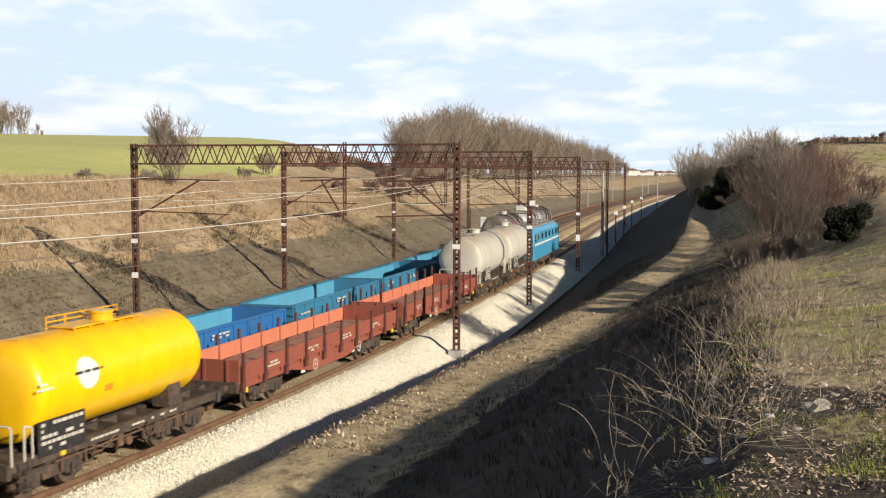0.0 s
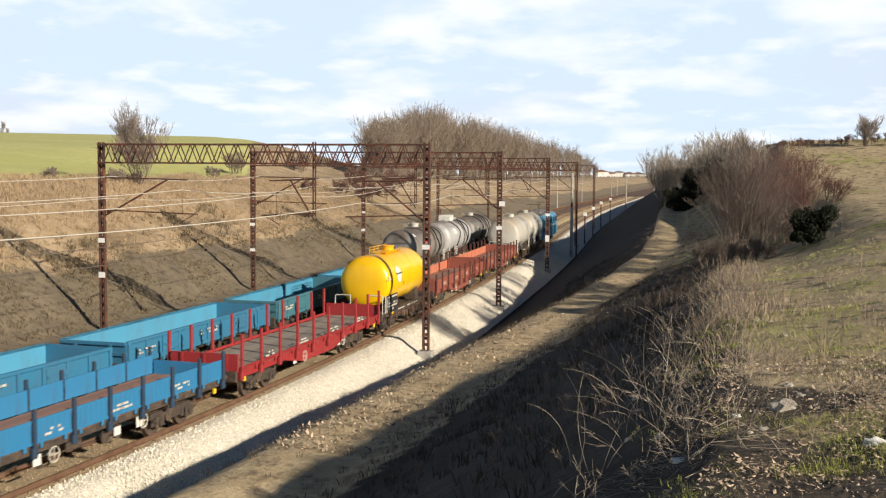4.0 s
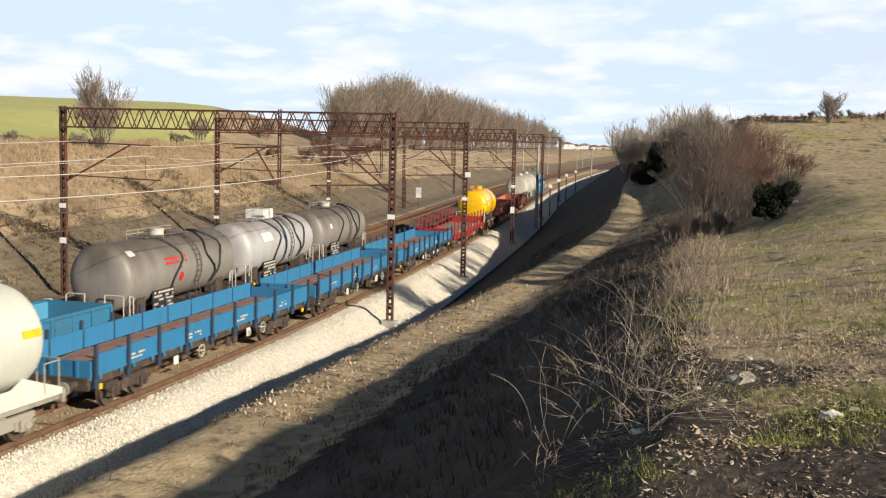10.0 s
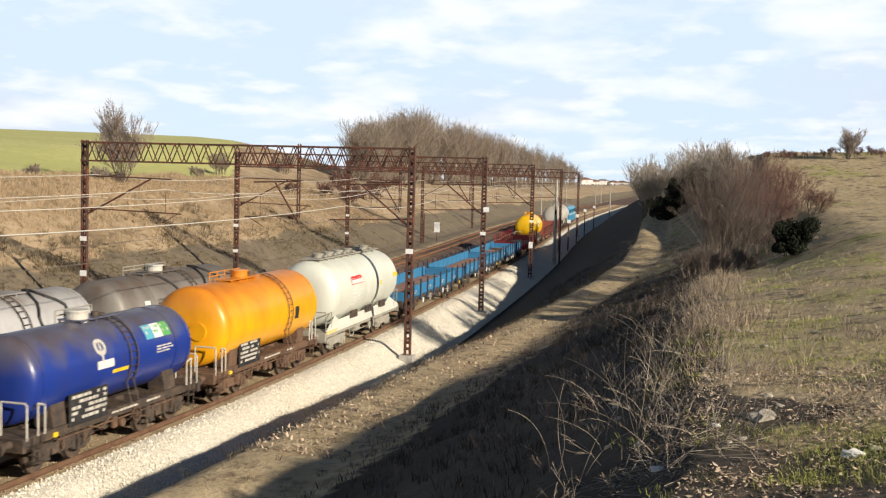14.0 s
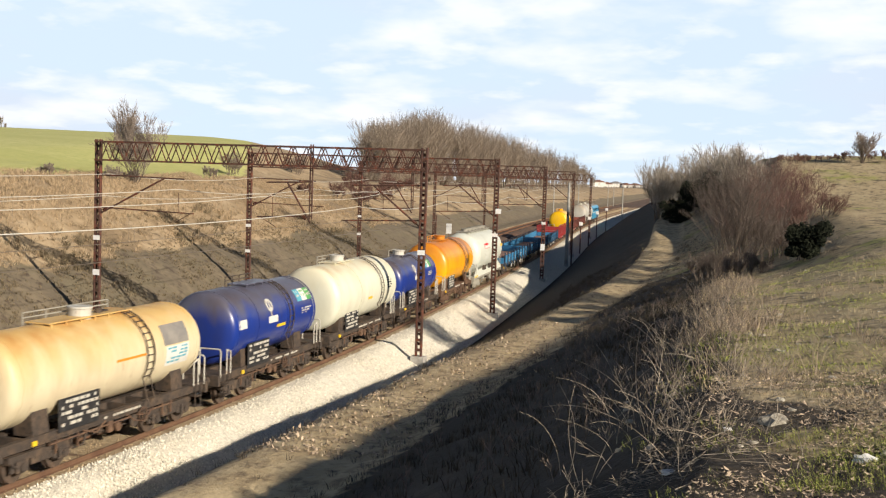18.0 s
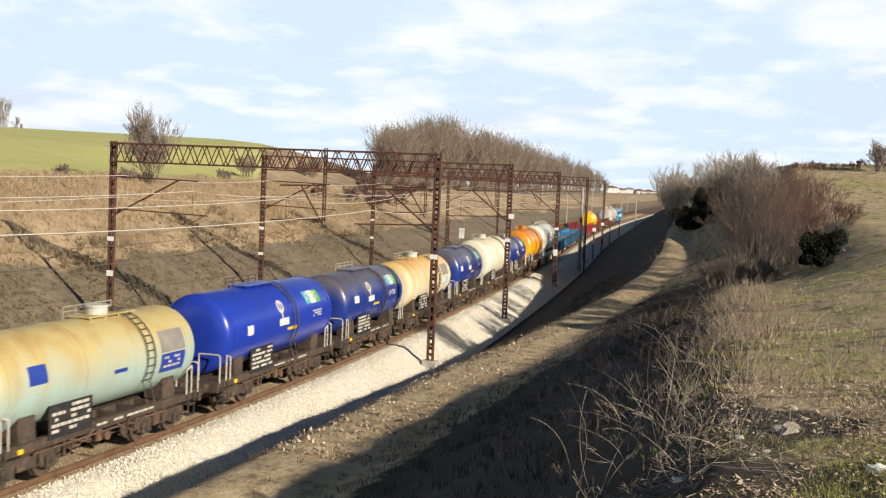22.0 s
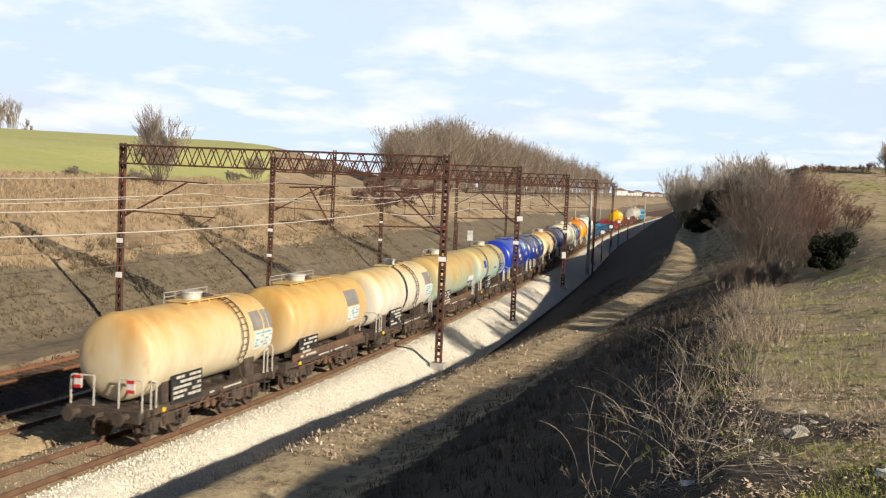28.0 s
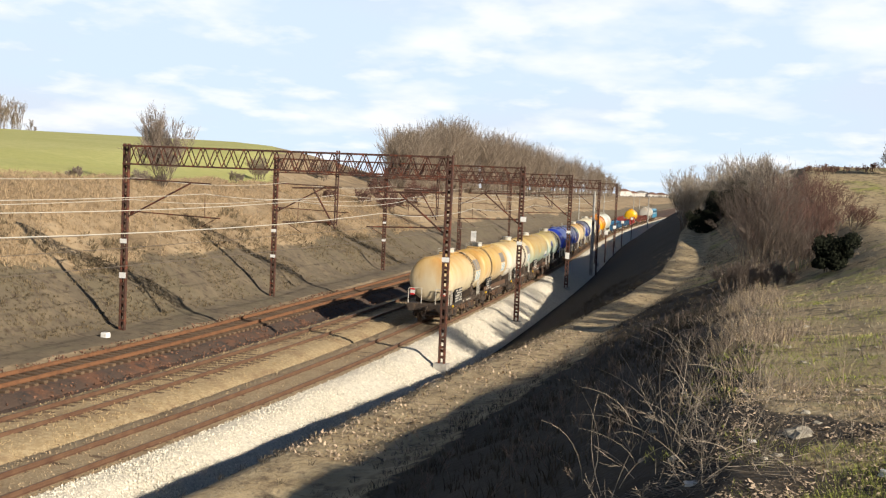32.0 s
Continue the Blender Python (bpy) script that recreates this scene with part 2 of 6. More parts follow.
def height(s, o):
    """The ground's height over the rails' level."""
    if o < -13.2:                                        # far cutting slope and the field beyond it
        top = 7.5 + 0.4 * math.sin(s * 0.021) - 2.4 * float(smooth(180, 420, s))
        run = bank_run(s)
        d = -13.2 - o
        # a flat verge, a steep cut face and a gentler grassy slope above it
        z = float(np.interp(d / run, BANK_D, BANK_Z)) * (top + 0.45) - 0.45
        z += (0.55 * fbm(s, o, 0.12, 3) + 0.16 * fbm(s, o, 0.5, 13)) * min(1, max(0, d - 2) / 4) * (1 if d < run else max(0.1, 1 - (d - run) / 20))
        if d > run:
            p = line(s, o)
            away = math.hypot(p.x, p.y)
            fade = 1 - float(smooth(-33, -21, math.degrees(math.atan2(p.x, p.y))))
            z += (0.047 * max(0, min(away, 345) - 72) - 0.02 * max(0, away - 400)) * fade * float(smooth(0, 25, d - run))
        return z
    if o < 4.3:
        return -0.62 if o < 2.4 else -0.62 - 0.53 * (o - 2.4)
    po, pz = float(np.interp(s, PATH_S, PATH_O)), float(np.interp(s, PATH_S, PATH_Z))
    crest = float(np.interp(s, (-60, 0, 12, 24, 40, 50, 60, 66, 72, 82, 95, 160, 300), (6.6, 6.6, 6.45, 6.05, 4.95, 4.5, 4.5, 4.75, 5.2, 5.8, 6.7, 7.5, 7.4)))
    co = brink(s)
    lo, lz = lip(s)
    if o <= lo:
        t = (o - 4.3) / (lo - 4.3)
        bulge = float(smooth(92, 130, s)) * .5 * math.sin(math.pi * min(1, t))
        z = -1.63 + (lz + 1.63) * t + bulge
    elif o <= po - 1.0:
        z = lz + (pz - lz) * (o - lo) / max(.05, po - 1.0 - lo)
    elif o <= po + 0.9:
        z = pz
    elif o <= co:
        t = (o - po - 0.9) / (co - po - 0.9)
        z = pz + (crest - pz) * float(0.75 * t + 0.25 * smooth(-0.1, 1.15, t)) ** float(np.interp(s, (22, 42), (1.35, 1)))
    else:
        d = o - co
        hill = float(np.interp(s, (0, 12, 24, 40, 50, 60, 70, 80, 90, 100, 115, 200, 500), (6.95, 6.8, 6.6, 6.7, 6.85, 7.1, 7.5, 8.3, 10.0, 11.5, 11.6, 9, 6)))
        z = crest + (hill - crest) * float(smooth(0, np.interp(s, (0, 28, 38, 60, 70, 90, 100), (3.6, 4.4, 6.8, 6.8, 5.2, 4.8, 6.0)), d)) + float(np.interp(s, (45, 65), (.025, .035))) * min(max(0.0, d - float(np.interp(s, (45, 65), (0, 4)))), 40)
    amp = min(1.0, max(0.0, (o - 4) / 8))
    return z + amp * (0.10 * fbm(s, o, 0.35, 1) + 0.035 * fbm(s, o, 1.7, 2))


def axis(*spans):
    out = []
    for a, b, step in spans:
        n = max(1, round((b - a) / step))
        out += [a + (b - a) * i / n for i in range(n)]
    return out + [spans[-1][1]]


def build_ground():
    ss = axis((-80, -4, 6), (-4, 14, .3), (14, 40, .6), (40, 110, 1.3), (110, 300, 5), (300, 700, 25), (700, 2900, 220))
    oo = axis((-2500, -300, 200), (-300, -60, 12), (-60, -42, 1.6), (-42, -13, .8), (-13, 2.4, 3), (2.4, 4.2, .3), (4.2, 16, .55), (16, 27, .3), (27, 45, 1.2), (45, 120, 8), (120, 1500, 150))
    verts = [line(s, o, height(s, o)) for s in ss for o in oo]
    w = len(oo)
    faces = [(i * w + j, i * w + j + 1, i * w + w + j + 1, i * w + w + j) for i in range(len(ss) - 1) for j in range(w - 1)]
    me = bpy.data.meshes.new("ground")
    me.from_pydata(verts, [], faces)
    me.polygons.foreach_set("use_smooth", [True] * len(faces))
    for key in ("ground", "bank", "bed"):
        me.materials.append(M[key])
    idx = []
    for i in range(len(ss) - 1):
        for j in range(w - 1):
            o = (oo[j] + oo[j + 1]) / 2
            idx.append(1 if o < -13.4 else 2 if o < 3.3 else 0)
    me.polygons.foreach_set("material_index", idx)
    soil, slope, dirt, short, crop = [], [], [], [], []
    for s in ss:
        po = float(np.interp(s, PATH_S, PATH_O))
        lo, _ = lip(s)
        run = bank_run(s)
        for o in oo:
            wob = 1.2 * fbm(s, o, 0.2, 5)
            near_far = 1.0 - float(smooth(10.4, 13.0, s + wob)) if s > 0 else 1.0
            soil.append(near_far * float(smooth(19.4, 20.0, o)) * float(smooth(-.45, -.15, fbm(s, o, .3, 12))) if o > 18 else 0.0)
            # From the brink down the slope takes the colour that holds its shade.
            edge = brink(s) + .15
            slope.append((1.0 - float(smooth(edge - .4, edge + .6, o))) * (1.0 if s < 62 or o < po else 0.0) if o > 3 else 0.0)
            dirt.append(float(smooth(lo - .5, lo, o)) * (1 - float(smooth(po + 1.0, po + (3.2 if s < 45 else 1.8), o))) if o > 3 else 0.0)
            short.append(1 - float(smooth(-1.5, 1.5, -13.2 - o - .34 * run - 2.0 * fbm(s, o, .05, 8))) if o < -13 else 0.0)
            pt = line(s, o)
            crop.append(float(smooth(-.6, .6, -13.2 - o - run)) * (1 - float(smooth(-32, -30.4, math.degrees(math.atan2(pt.x, pt.y))))) if o < -20 else 0.0)
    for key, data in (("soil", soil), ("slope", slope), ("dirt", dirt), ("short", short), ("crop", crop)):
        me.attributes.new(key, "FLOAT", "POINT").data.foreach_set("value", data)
    tagged(new("ground", me), "rough winter ground of a railway cutting, dry grass, bare earth and a green field", "ground", kind="structure")


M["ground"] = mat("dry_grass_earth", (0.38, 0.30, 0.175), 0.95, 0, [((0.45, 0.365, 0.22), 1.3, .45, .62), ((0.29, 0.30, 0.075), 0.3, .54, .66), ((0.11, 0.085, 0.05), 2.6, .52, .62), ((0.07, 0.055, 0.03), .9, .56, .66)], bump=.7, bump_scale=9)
# Weedy earth darkened to near-black: the slope's shade is put into the colour.
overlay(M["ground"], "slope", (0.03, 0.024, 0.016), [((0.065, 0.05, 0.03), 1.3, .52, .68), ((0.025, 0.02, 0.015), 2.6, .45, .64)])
overlay(M["ground"], "dirt", (0.42, 0.325, 0.19), [((0.54, 0.43, 0.26), 1.1, .45, .6), ((0.14, 0.10, 0.06), 2.2, .5, .66), ((0.42, 0.35, 0.24), 7, .58, .66)])
overlay(M["ground"], "soil", (0.05, 0.038, 0.026), [((0.12, 0.092, 0.06), 14, .5, .62), ((0.025, 0.02, 0.015), 5, .45, .65), ((0.08, 0.09, 0.03), .8, .58, .7)], 1.2, 2.5)
M["bank"] = mat("dry_grass_bank", (0.33, 0.245, 0.145), 0.95, 0, [((0.41, 0.315, 0.20), .5, .45, .6), ((0.22, 0.16, 0.095), .16, .48, .60), ((0.12, 0.085, 0.05), 1.2, .56, .68)], bump=1.0, bump_scale=3)
overlay(M["bank"], "short", (0.13, 0.105, 0.072), [((0.19, 0.152, 0.10), .6, .45, .62), ((0.15, 0.125, 0.08), .3, .48, .6), ((0.07, 0.05, 0.035), 2.0, .52, .66)], 1.4, .35)
overlay(M["bank"], "crop", (0.43, 0.43, 0.15), [((0.51, 0.50, 0.20), .05, .4, .6), ((0.36, 0.38, 0.12), 1.2, .45, .65)], .8, .5)
M["bed"] = mat("track_bed_cinder", (0.09, 0.06, 0.045), 0.95, 0, [((0.17, 0.08, 0.045), .5, .48, .62), ((0.05, 0.04, 0.035), 1.5, .5, .65)], bump=1.0, bump_scale=10)
build_ground()


def ribbon(name, label, o_z, s0, s1, step, material, category="track bed", kind="structure", jitter=0.0):
    """A strip along the line with the cross-section o_z."""
    ss = axis((s0, s1, step))
    w = len(o_z)
    verts = []
    for s in ss:
        for k, (o, z) in enumerate(o_z):
            j = jitter * noise.noise(Vector((s * 0.9, o * 1.3, 4))) + 1.0 * jitter * noise.noise(Vector((s * 0.17, o * .3, 9)))
            verts.append(line(s, o + j * .6, z + (j if 0 < k < w - 1 else 0)))
    faces = [(i * w + j, i * w + j + 1, i * w + w + j + 1, i * w + w + j) for i in range(len(ss) - 1) for j in range(w - 1)]
    me = bpy.data.meshes.new(name)
    me.from_pydata(verts, [], faces)
    me.polygons.foreach_set("use_smooth", [True] * len(faces))
    me.materials.append(material)
    return tagged(new(name, me), label, category, kind=kind)


ribbon("ballast_bed", "fresh pale crushed-stone ballast heaped along the near track", [(1.16, -.172), (1.3, -.165), (1.75, -.2), (2.05, -.3), (2.5, -.55), (3.0, -.8), (3.5, -1.05), (4.3, -1.42)], -60, 420, 1.0, M["ballast_new"], jitter=.05)
ribbon("ballast_bed", "brown dusty ballast under the near rails", [(-2.6, -.6), (-1.9, -.24), (-1.2, -.18), (0, -.18), (.7, -.18), (1.2, -.178)], -60, 420, 1.0, M["ballast_mid"], jitter=.03)
ribbon("ballast_bed", "old brown ballast under the middle track", [(-7.2, -.7), (-6.5, -.25), (-4.75, -.15), (-3.3, -.17), (-2.5, -.3), (-2.2, -.5)], -60, 420, 1.0, M["ballast_old"], jitter=.04)
ribbon("ballast_bed", "thin rusty ballast under the disused far track", [(-12.4, -.6), (-11.8, -.33), (-10.2, -.28), (-8.6, -.33), (-8.0, -.6)], -60, 420, 1.0, M["bed"], jitter=.05)


def build_rails():
    for name, o in (("near", 0), ("middle", D2), ("far", D1)):
        t = thing("railway_track", f"rusty steel rails of the {name} track on sleepers", "railway track", kind="structure")
        for side in (-.7525, .7525):
            prof = [(-.065, -.172), (.065, -.172), (.065, -.155), (.012, -.14), (.012, -.045), (.036, -.03), (.036, 0), (-.036, 0), (-.036, -.03), (-.012, -.045), (-.012, -.14), (-.065, -.155)]
            ss = axis((-60, 120, 3), (120, 420, 10))
            w = len(prof)
            verts = [line(s, o + side + a, z) for s in ss for a, z in prof]
            faces = [(i * w + j, i * w + (j + 1) % w, i * w + w + (j + 1) % w, i * w + w + j) for i in range(len(ss) - 1) for j in range(w)]
            me = bpy.data.meshes.new("rail")
            me.from_pydata(verts, [], faces)
            me.materials.append(M["rail_far" if name == "far" else "rail"])
            me.materials.append(M["rail_top"])
            me.polygons.foreach_set("material_index", [1 if k % w == 6 and name != "far" else 0 for k in range(len(faces))])
            new("rail", me).parent = t


build_rails()

# ---- gantries, wires and posts of the electric line ----
G_S = (51.58, 73.14, 102.65, 141.0, 188.0)
MAST_L, MAST_R, TRUSS_TOP = D1 - 4.81, 3.51, 9.96


def build_gantry(s, zl, zr, marks, detail):
    g = thing("catenary_gantry", "rusty steel lattice gantry spanning the tracks", "gantry", "catenary gantries", at=on_line(s))
    for o, z0 in ((MAST_L, zl), (MAST_R, zr)):
        b = B()
        w = .13
        for dx in (-w, w):
            box(b, o + dx - .05, -.11, z0 - .8, o + dx + .05, .11, TRUSS_TOP + .12, .01)
        n = 20
        for i in range(n):
            z = z0 + .3 + (TRUSS_TOP - z0 - .4) * i / n
            box(b, o - w, -.10, z, o + w, -.085, z + .16)
            box(b, o - w, .085, z + .3, o + w, .10, z + .46)
        part("mast", b, M["mast"], g)
        b = B()
        box(b, o - .38, -.34, z0 - .5, o + .38, .34, z0 + .05, .04)
        part("footing", b, M["concrete"], g)
    for o, z, h in marks:
        b = B()
        box(b, o - .2, -.13, z, o + .2, -.115, z + h)
        part("number_plate", b, M["white"], g, "small white enamel plate")
    top, bot = TRUSS_TOP, TRUSS_TOP - 1.0
    for y in (-.25, .25):
        for z in (top, bot):
            b = B()
            box(b, MAST_L - .1, y - .045, z - .045, MAST_R + .1, y + .045, z + .045)
            part("chord", b, M["mast"], g)
        n = 22
        span = MAST_R - MAST_L
        for i in range(n):
            a, c = MAST_L + span * i / n, MAST_L + span * (i + 1) / n
            m = (a + c) / 2
            b = B()
            bar(b, (a, y, bot), (m, y, top), .045)
            bar(b, (m, y, top), (c, y, bot), .045)
            part("lattice_brace", b, M["mast"], g)
    if not detail:
        return g
    for i in range(12):
        a = MAST_L + span * (i + .5) / 12
        for z in (top, bot):
            b = B()
            bar(b, (a, -.25, z), (a + .7, .25, z), .03)
            part("cross_brace", b, M["mast"], g)
    b = B()
    box(b, -2.68, -.06, 6.2, -2.63, .06, top + .15, .01)
    box(b, -2.55, -.06, 6.2, -2.50, .06, top + .15, .01)
    for i in range(6):
        box(b, -2.64, -.05, 6.3 + i * .6, -2.54, .05, 6.37 + i * .6)
    part("drop_post", b, M["mast"], g)
    for o0, side, t_o in ((3.4, -1, 0), (-2.6, -1, D2), (MAST_L + .1, 1, D1)):
        b = B()
        end = t_o + side * (-.95)
        tube(b, [(o0, 0, 6.0), (end + side * .1, 0, 8.05)], .05, 8)
        part("stay_tube", b, M["mast"], g)
        b = B()
        tube(b, [(o0, 0, 8.15), (end + side * 1.3, 0, 8.05)], .04, 8)
        part("top_tube", b, M["mast"], g)
        b = B()
        tube(b, [(o0, .1, 6.35), (t_o + side * .9, .1, 6.2)], .035, 8)
        tube(b, [(t_o + side * .7, .1, 6.2), (t_o - side * .2, .1, 5.68)], .02, 6)
        tube(b, [(t_o, .05, 6.2), (t_o, .05, 7.3)], .015, 5)
        part("steady_arm", b, M["mast"], g)
        for k in range(3):
            b = B()
            x = o0 + side * (.25 + .07 * k)
            cyl(b, (x, 0, 6.0 + (x - o0) * side * .75), (x + side * .03, 0, 6.03 + (x - o0) * side * .75), .10, 10)
            part("insulator_disc", b, M["insulator"], g)
    return g


M["insulator"] = mat("brown_glazed_insulator", (0.10, 0.035, 0.02), 0.25)
for i, (s, zl, zr) in enumerate(zip(G_S, (-.65, -.73, -.64, -.6, -.6), (-.69, -.91, -.94, -.9, -.9))):
    mk = [[(MAST_L, 2.6, .32), (MAST_L, 4.55, .25), (MAST_R, 4.6, .25)], [(MAST_L, 2.6, .22), (MAST_L, 4.5, .22), (MAST_R, 4.55, .25), (MAST_R + .2, 6.2, .35)], [(MAST_L, 2.6, .22), (MAST_L, 4.4, .2), (MAST_R, 1.9, .62), (MAST_R, 4.4, .25)], [], []][i]
    build_gantry(s, zl, zr, mk, i < 4)


def wire(name, label, pts, r, material, thing_cat="cable"):
    cu = bpy.data.curves.new(name, "CURVE")
    cu.dimensions, cu.bevel_depth, cu.bevel_resolution = "3D", r, 1
    sp = cu.splines.new("POLY")
    sp.points.add(len(pts) - 1)
    for p, q in zip(sp.points, pts):
        p.co = (*q, 1)
    cu.materials.append(material)
    return tagged(new(name, cu), label, thing_cat, "overhead wires")


def build_wires():
    sup = [8.0, *G_S, 235]
    for tr, o in (("near", 0), ("middle", D2), ("far", D1)):
        for kind, zc, sag, r in (("contact", 5.62, .03, .012), ("messenger", {"near": 6.95, "middle": 7.35, "far": 7.5}[tr], .34, .018)):
            pts = []
            for a, c in zip(sup, sup[1:]):
                for k in range(10):
                    t = k / 10
                    zig = (.2 if sup.index(a) % 2 else -.2) * (1 - t) + (-.2 if sup.index(a) % 2 else .2) * t
                    pts.append(line(a + (c - a) * t, o + (zig if kind == "contact" else 0), zc - 4 * sag * t * (1 - t)))
            carrier = wire(kind + "_wire", "%s wire strung over the %s track" % (kind, tr), pts, r, M["wire" if kind == "messenger" else "wire_dark"])
        for a, c in zip(sup[:4], sup[1:5]):
            for k in range(1, 6):
                t = k / 6
                zm = {"near": 6.95, "middle": 7.35, "far": 7.5}[tr] - 4 * .34 * t * (1 - t)
                p = line(a + (c - a) * t, o, 5.6)
                b = B()
                cyl(b, p, (p.x, p.y, p.z + zm - 5.6), .005, 4)
                part("dropper", b, M["wire_dark"], carrier)
    for o, z in ((MAST_L + .7, 8.2), (MAST_L + .4, 7.0)):
        pts = [line(a + (c - a) * k / 10, o, z - 4 * .3 * k / 10 * (1 - k / 10)) for a, c in zip(sup, sup[1:]) for k in range(10)]
        wire("feeder_wire", "feeder wire along the far masts", pts, .016, M["wire"])


build_wires()


def build_sleepers():
    """One piece for each sleeper; the far ones hide behind the rails."""
    def shape(q):
        box(q, -1.25, -.13, -.3, 1.25, .13, -.165, .02)
        for sx in (-.7525, .7525):
            box(q, sx - .16, -.08, -.17, sx + .16, .08, -.15, .01)
    me = bpy.data.meshes.new("sleeper")
    b = B()
    shape(b)
    b.to_mesh(me)
    b.free()
    me.materials.append(M["sleeper"])
    tracks = [o for o in bpy.data.objects if o.name.startswith("railway_track")]
    for tr, o in zip(sorted(tracks, key=lambda t: t.name), (0, D2, D1)):
        s = 18.0
        k = 0
        while s < 118:
            ob = new("sleeper", me)
            ob.parent = tr
            ob.matrix_basis = on_line(s + .03 * math.sin(k * 7.1), o, .012 * math.sin(k * 3.3) - (.02 if o == D1 else .035 if o == 0 else 0))
            s += .62
            k += 1


build_sleepers()


def build_posts():
    p = line(125, 4.05, 0)
    t = thing("concrete_mast", "pale concrete mast beside the track", "mast", at=on_line(125, 4.05))
    b = B()
    cyl(b, (0, 0, -1.3), (0, 0, 8.55), .22, 12, .13)
    part("pole", b, M["concrete"], t)
    b = B()
    cyl(b, (.55, .4, -1.3), (.55, .4, 6.6), .1, 8, .08)
    part("side_post", b, M["mast"], t)
    b = B()
    box(b, -.1, -.35, 4.6, .1, -.18, 5.1, .02)
    part("bracket", b, M["mast"], t)
    for s, o, h in ((150, 4.2, 2.6), (170, 4.4, 2.8), (195, 4.4, 3.0), (225, 4.5, 3.0)):
        t = thing("signal_post", "dark trackside post with a small white lamp box", "post", "trackside posts", at=on_line(s, o))
        b = B()
        cyl(b, (0, 0, -1.3), (0, 0, h), .09, 8)
        part("post", b, M["mast"], t)
        b = B()
        box(b, -.25, -.14, h, .25, .14, h + .5, .04)
        part("lamp_box", b, M["white"], t)
    for s, o, h, w in ((146, D1 - 3.6, 1.0, .38),):
        t = thing("trackside_board", "small white board on a thin post", "sign", "trackside boards", at=on_line(s, o))
        b = B()
        cyl(b, (0, 0, -1), (0, 0, h), .03, 6)
        part("post", b, M["mast"], t)
        b = B()
        box(b, -w, -.02, h - .1, w, .02, h + 1.3, .01)
        part("board", b, M["white"], t)
    t = thing("wooden_post", "short weathered post at the bank's foot", "post", at=on_line(141.5, D1 - 4.6))
    b = B()
    cyl(b, (0, 0, -.5), (0, 0, 3.6), .09, 8)
    part("post", b, M["mast"], t)
    t = thing("marker_stone", "white painted marker stone at the bank's foot", "stone", at=on_line(48.9, -14.45, -.42))
    b = B()
    box(b, -.22, -.2, -.2, .22, .2, .32, .06)
    part("block", b, M["white"], t)


build_posts()

# ---- plants ----
M["bark"] = mat("grey_brown_bark", (0.16, 0.125, 0.095), 0.9, 0, [((0.09, 0.07, 0.055), 8, .45, .65)], bump=.4)
M["twig"] = mat("bare_twigs", (0.14, 0.11, 0.09), 0.9, 0, island=.35)
M["twig_soft"] = mat("grey_brown_twigs", (0.27, 0.22, 0.18), 0.9, 0, island=.3)
M["twig_red"] = mat("reddish_twigs", (0.17, 0.095, 0.075), 0.9, 0, island=.35)
M["twig_grey"] = mat("pale_grey_twigs", (0.38, 0.33, 0.27), 0.9, 0, island=.3)
M["twig_pale"] = mat("pale_dry_stems", (0.26, 0.22, 0.17), 0.9, 0, island=.5)
M["twig_wood"] = mat("distant_bare_wood", (0.27, 0.22, 0.17), 0.9, 0, island=.3)
M["straw"] = mat("dry_grass_blades", (0.40, 0.32, 0.19), 0.9, 0, island=.65)
M["straw_dark"] = mat("grey_brown_dry_weeds", (0.16, 0.125, 0.075), 0.9, 0, island=.5)
M["green"] = mat("short_green_grass", (0.25, 0.28, 0.055), 0.85, 0, island=.4)
# Near-black leaves with little gloss for the dark masses on the hill.
M["leaf_dark"] = mat("dark_evergreen_leaves", (0.016, 0.019, 0.012), 0.95, 0, island=.4)
M["leaf_dark"].node_tree.nodes["Principled BSDF"].inputs["Specular IOR Level"].default_value = 0.1
M["chip"] = mat("dead_leaves_and_chips", (0.36, 0.28, 0.20), 0.85, 0, island=.8)
M["stone"] = mat("pale_limestone", (0.44, 0.41, 0.34), 0.9, 0, [((0.28, 0.25, 0.2), 6, .45, .65)], bump=.4, obj_vary=.2)
M["paper"] = mat("crumpled_white_litter", (0.75, 0.75, 0.73), 0.7, 0, [((0.55, 0.53, 0.5), 9, .5, .7)], bump=.3)


def grow(segs, rng, p, d, length, r, depth, spread=.6, kids=3, up=.15):
    """Adds the pieces of a branch and of all that grows from it."""
    n = 3 if depth > 1 else 2
    q, e = p.copy(), d.normalized()
    pts = [q.copy()]
    for i in range(n):
        e = (e + Vector((rng.gauss(0, .16), rng.gauss(0, .16), rng.gauss(0, .10) + up * .3))).normalized()
        nq = q + e * (length / n)
        ra, rb = r * (1 - .55 * i / n), r * (1 - .55 * (i + 1) / n)
        segs.append((q.copy(), nq.copy(), ra, rb))
        q = nq
        pts.append(q.copy())
    if depth <= 0:
        return
    for k in range(kids):
        t = rng.uniform(.3, 1.0)
        j = min(n - 1, int(t * n))
        base = pts[j].lerp(pts[j + 1], t * n - j)
        a = rng.uniform(0, 2 * math.pi)
        side = Vector((math.cos(a), math.sin(a), rng.uniform(-.1, .5)))
        nd = (e + side * spread + Vector((0, 0, up))).normalized()
        grow(segs, rng, base, nd, length * rng.uniform(.5, .8), r * .5, depth - 1, spread, kids, up)
    grow(segs, rng, q, e, length * .65, r * .45, depth - 1, spread, kids, up)


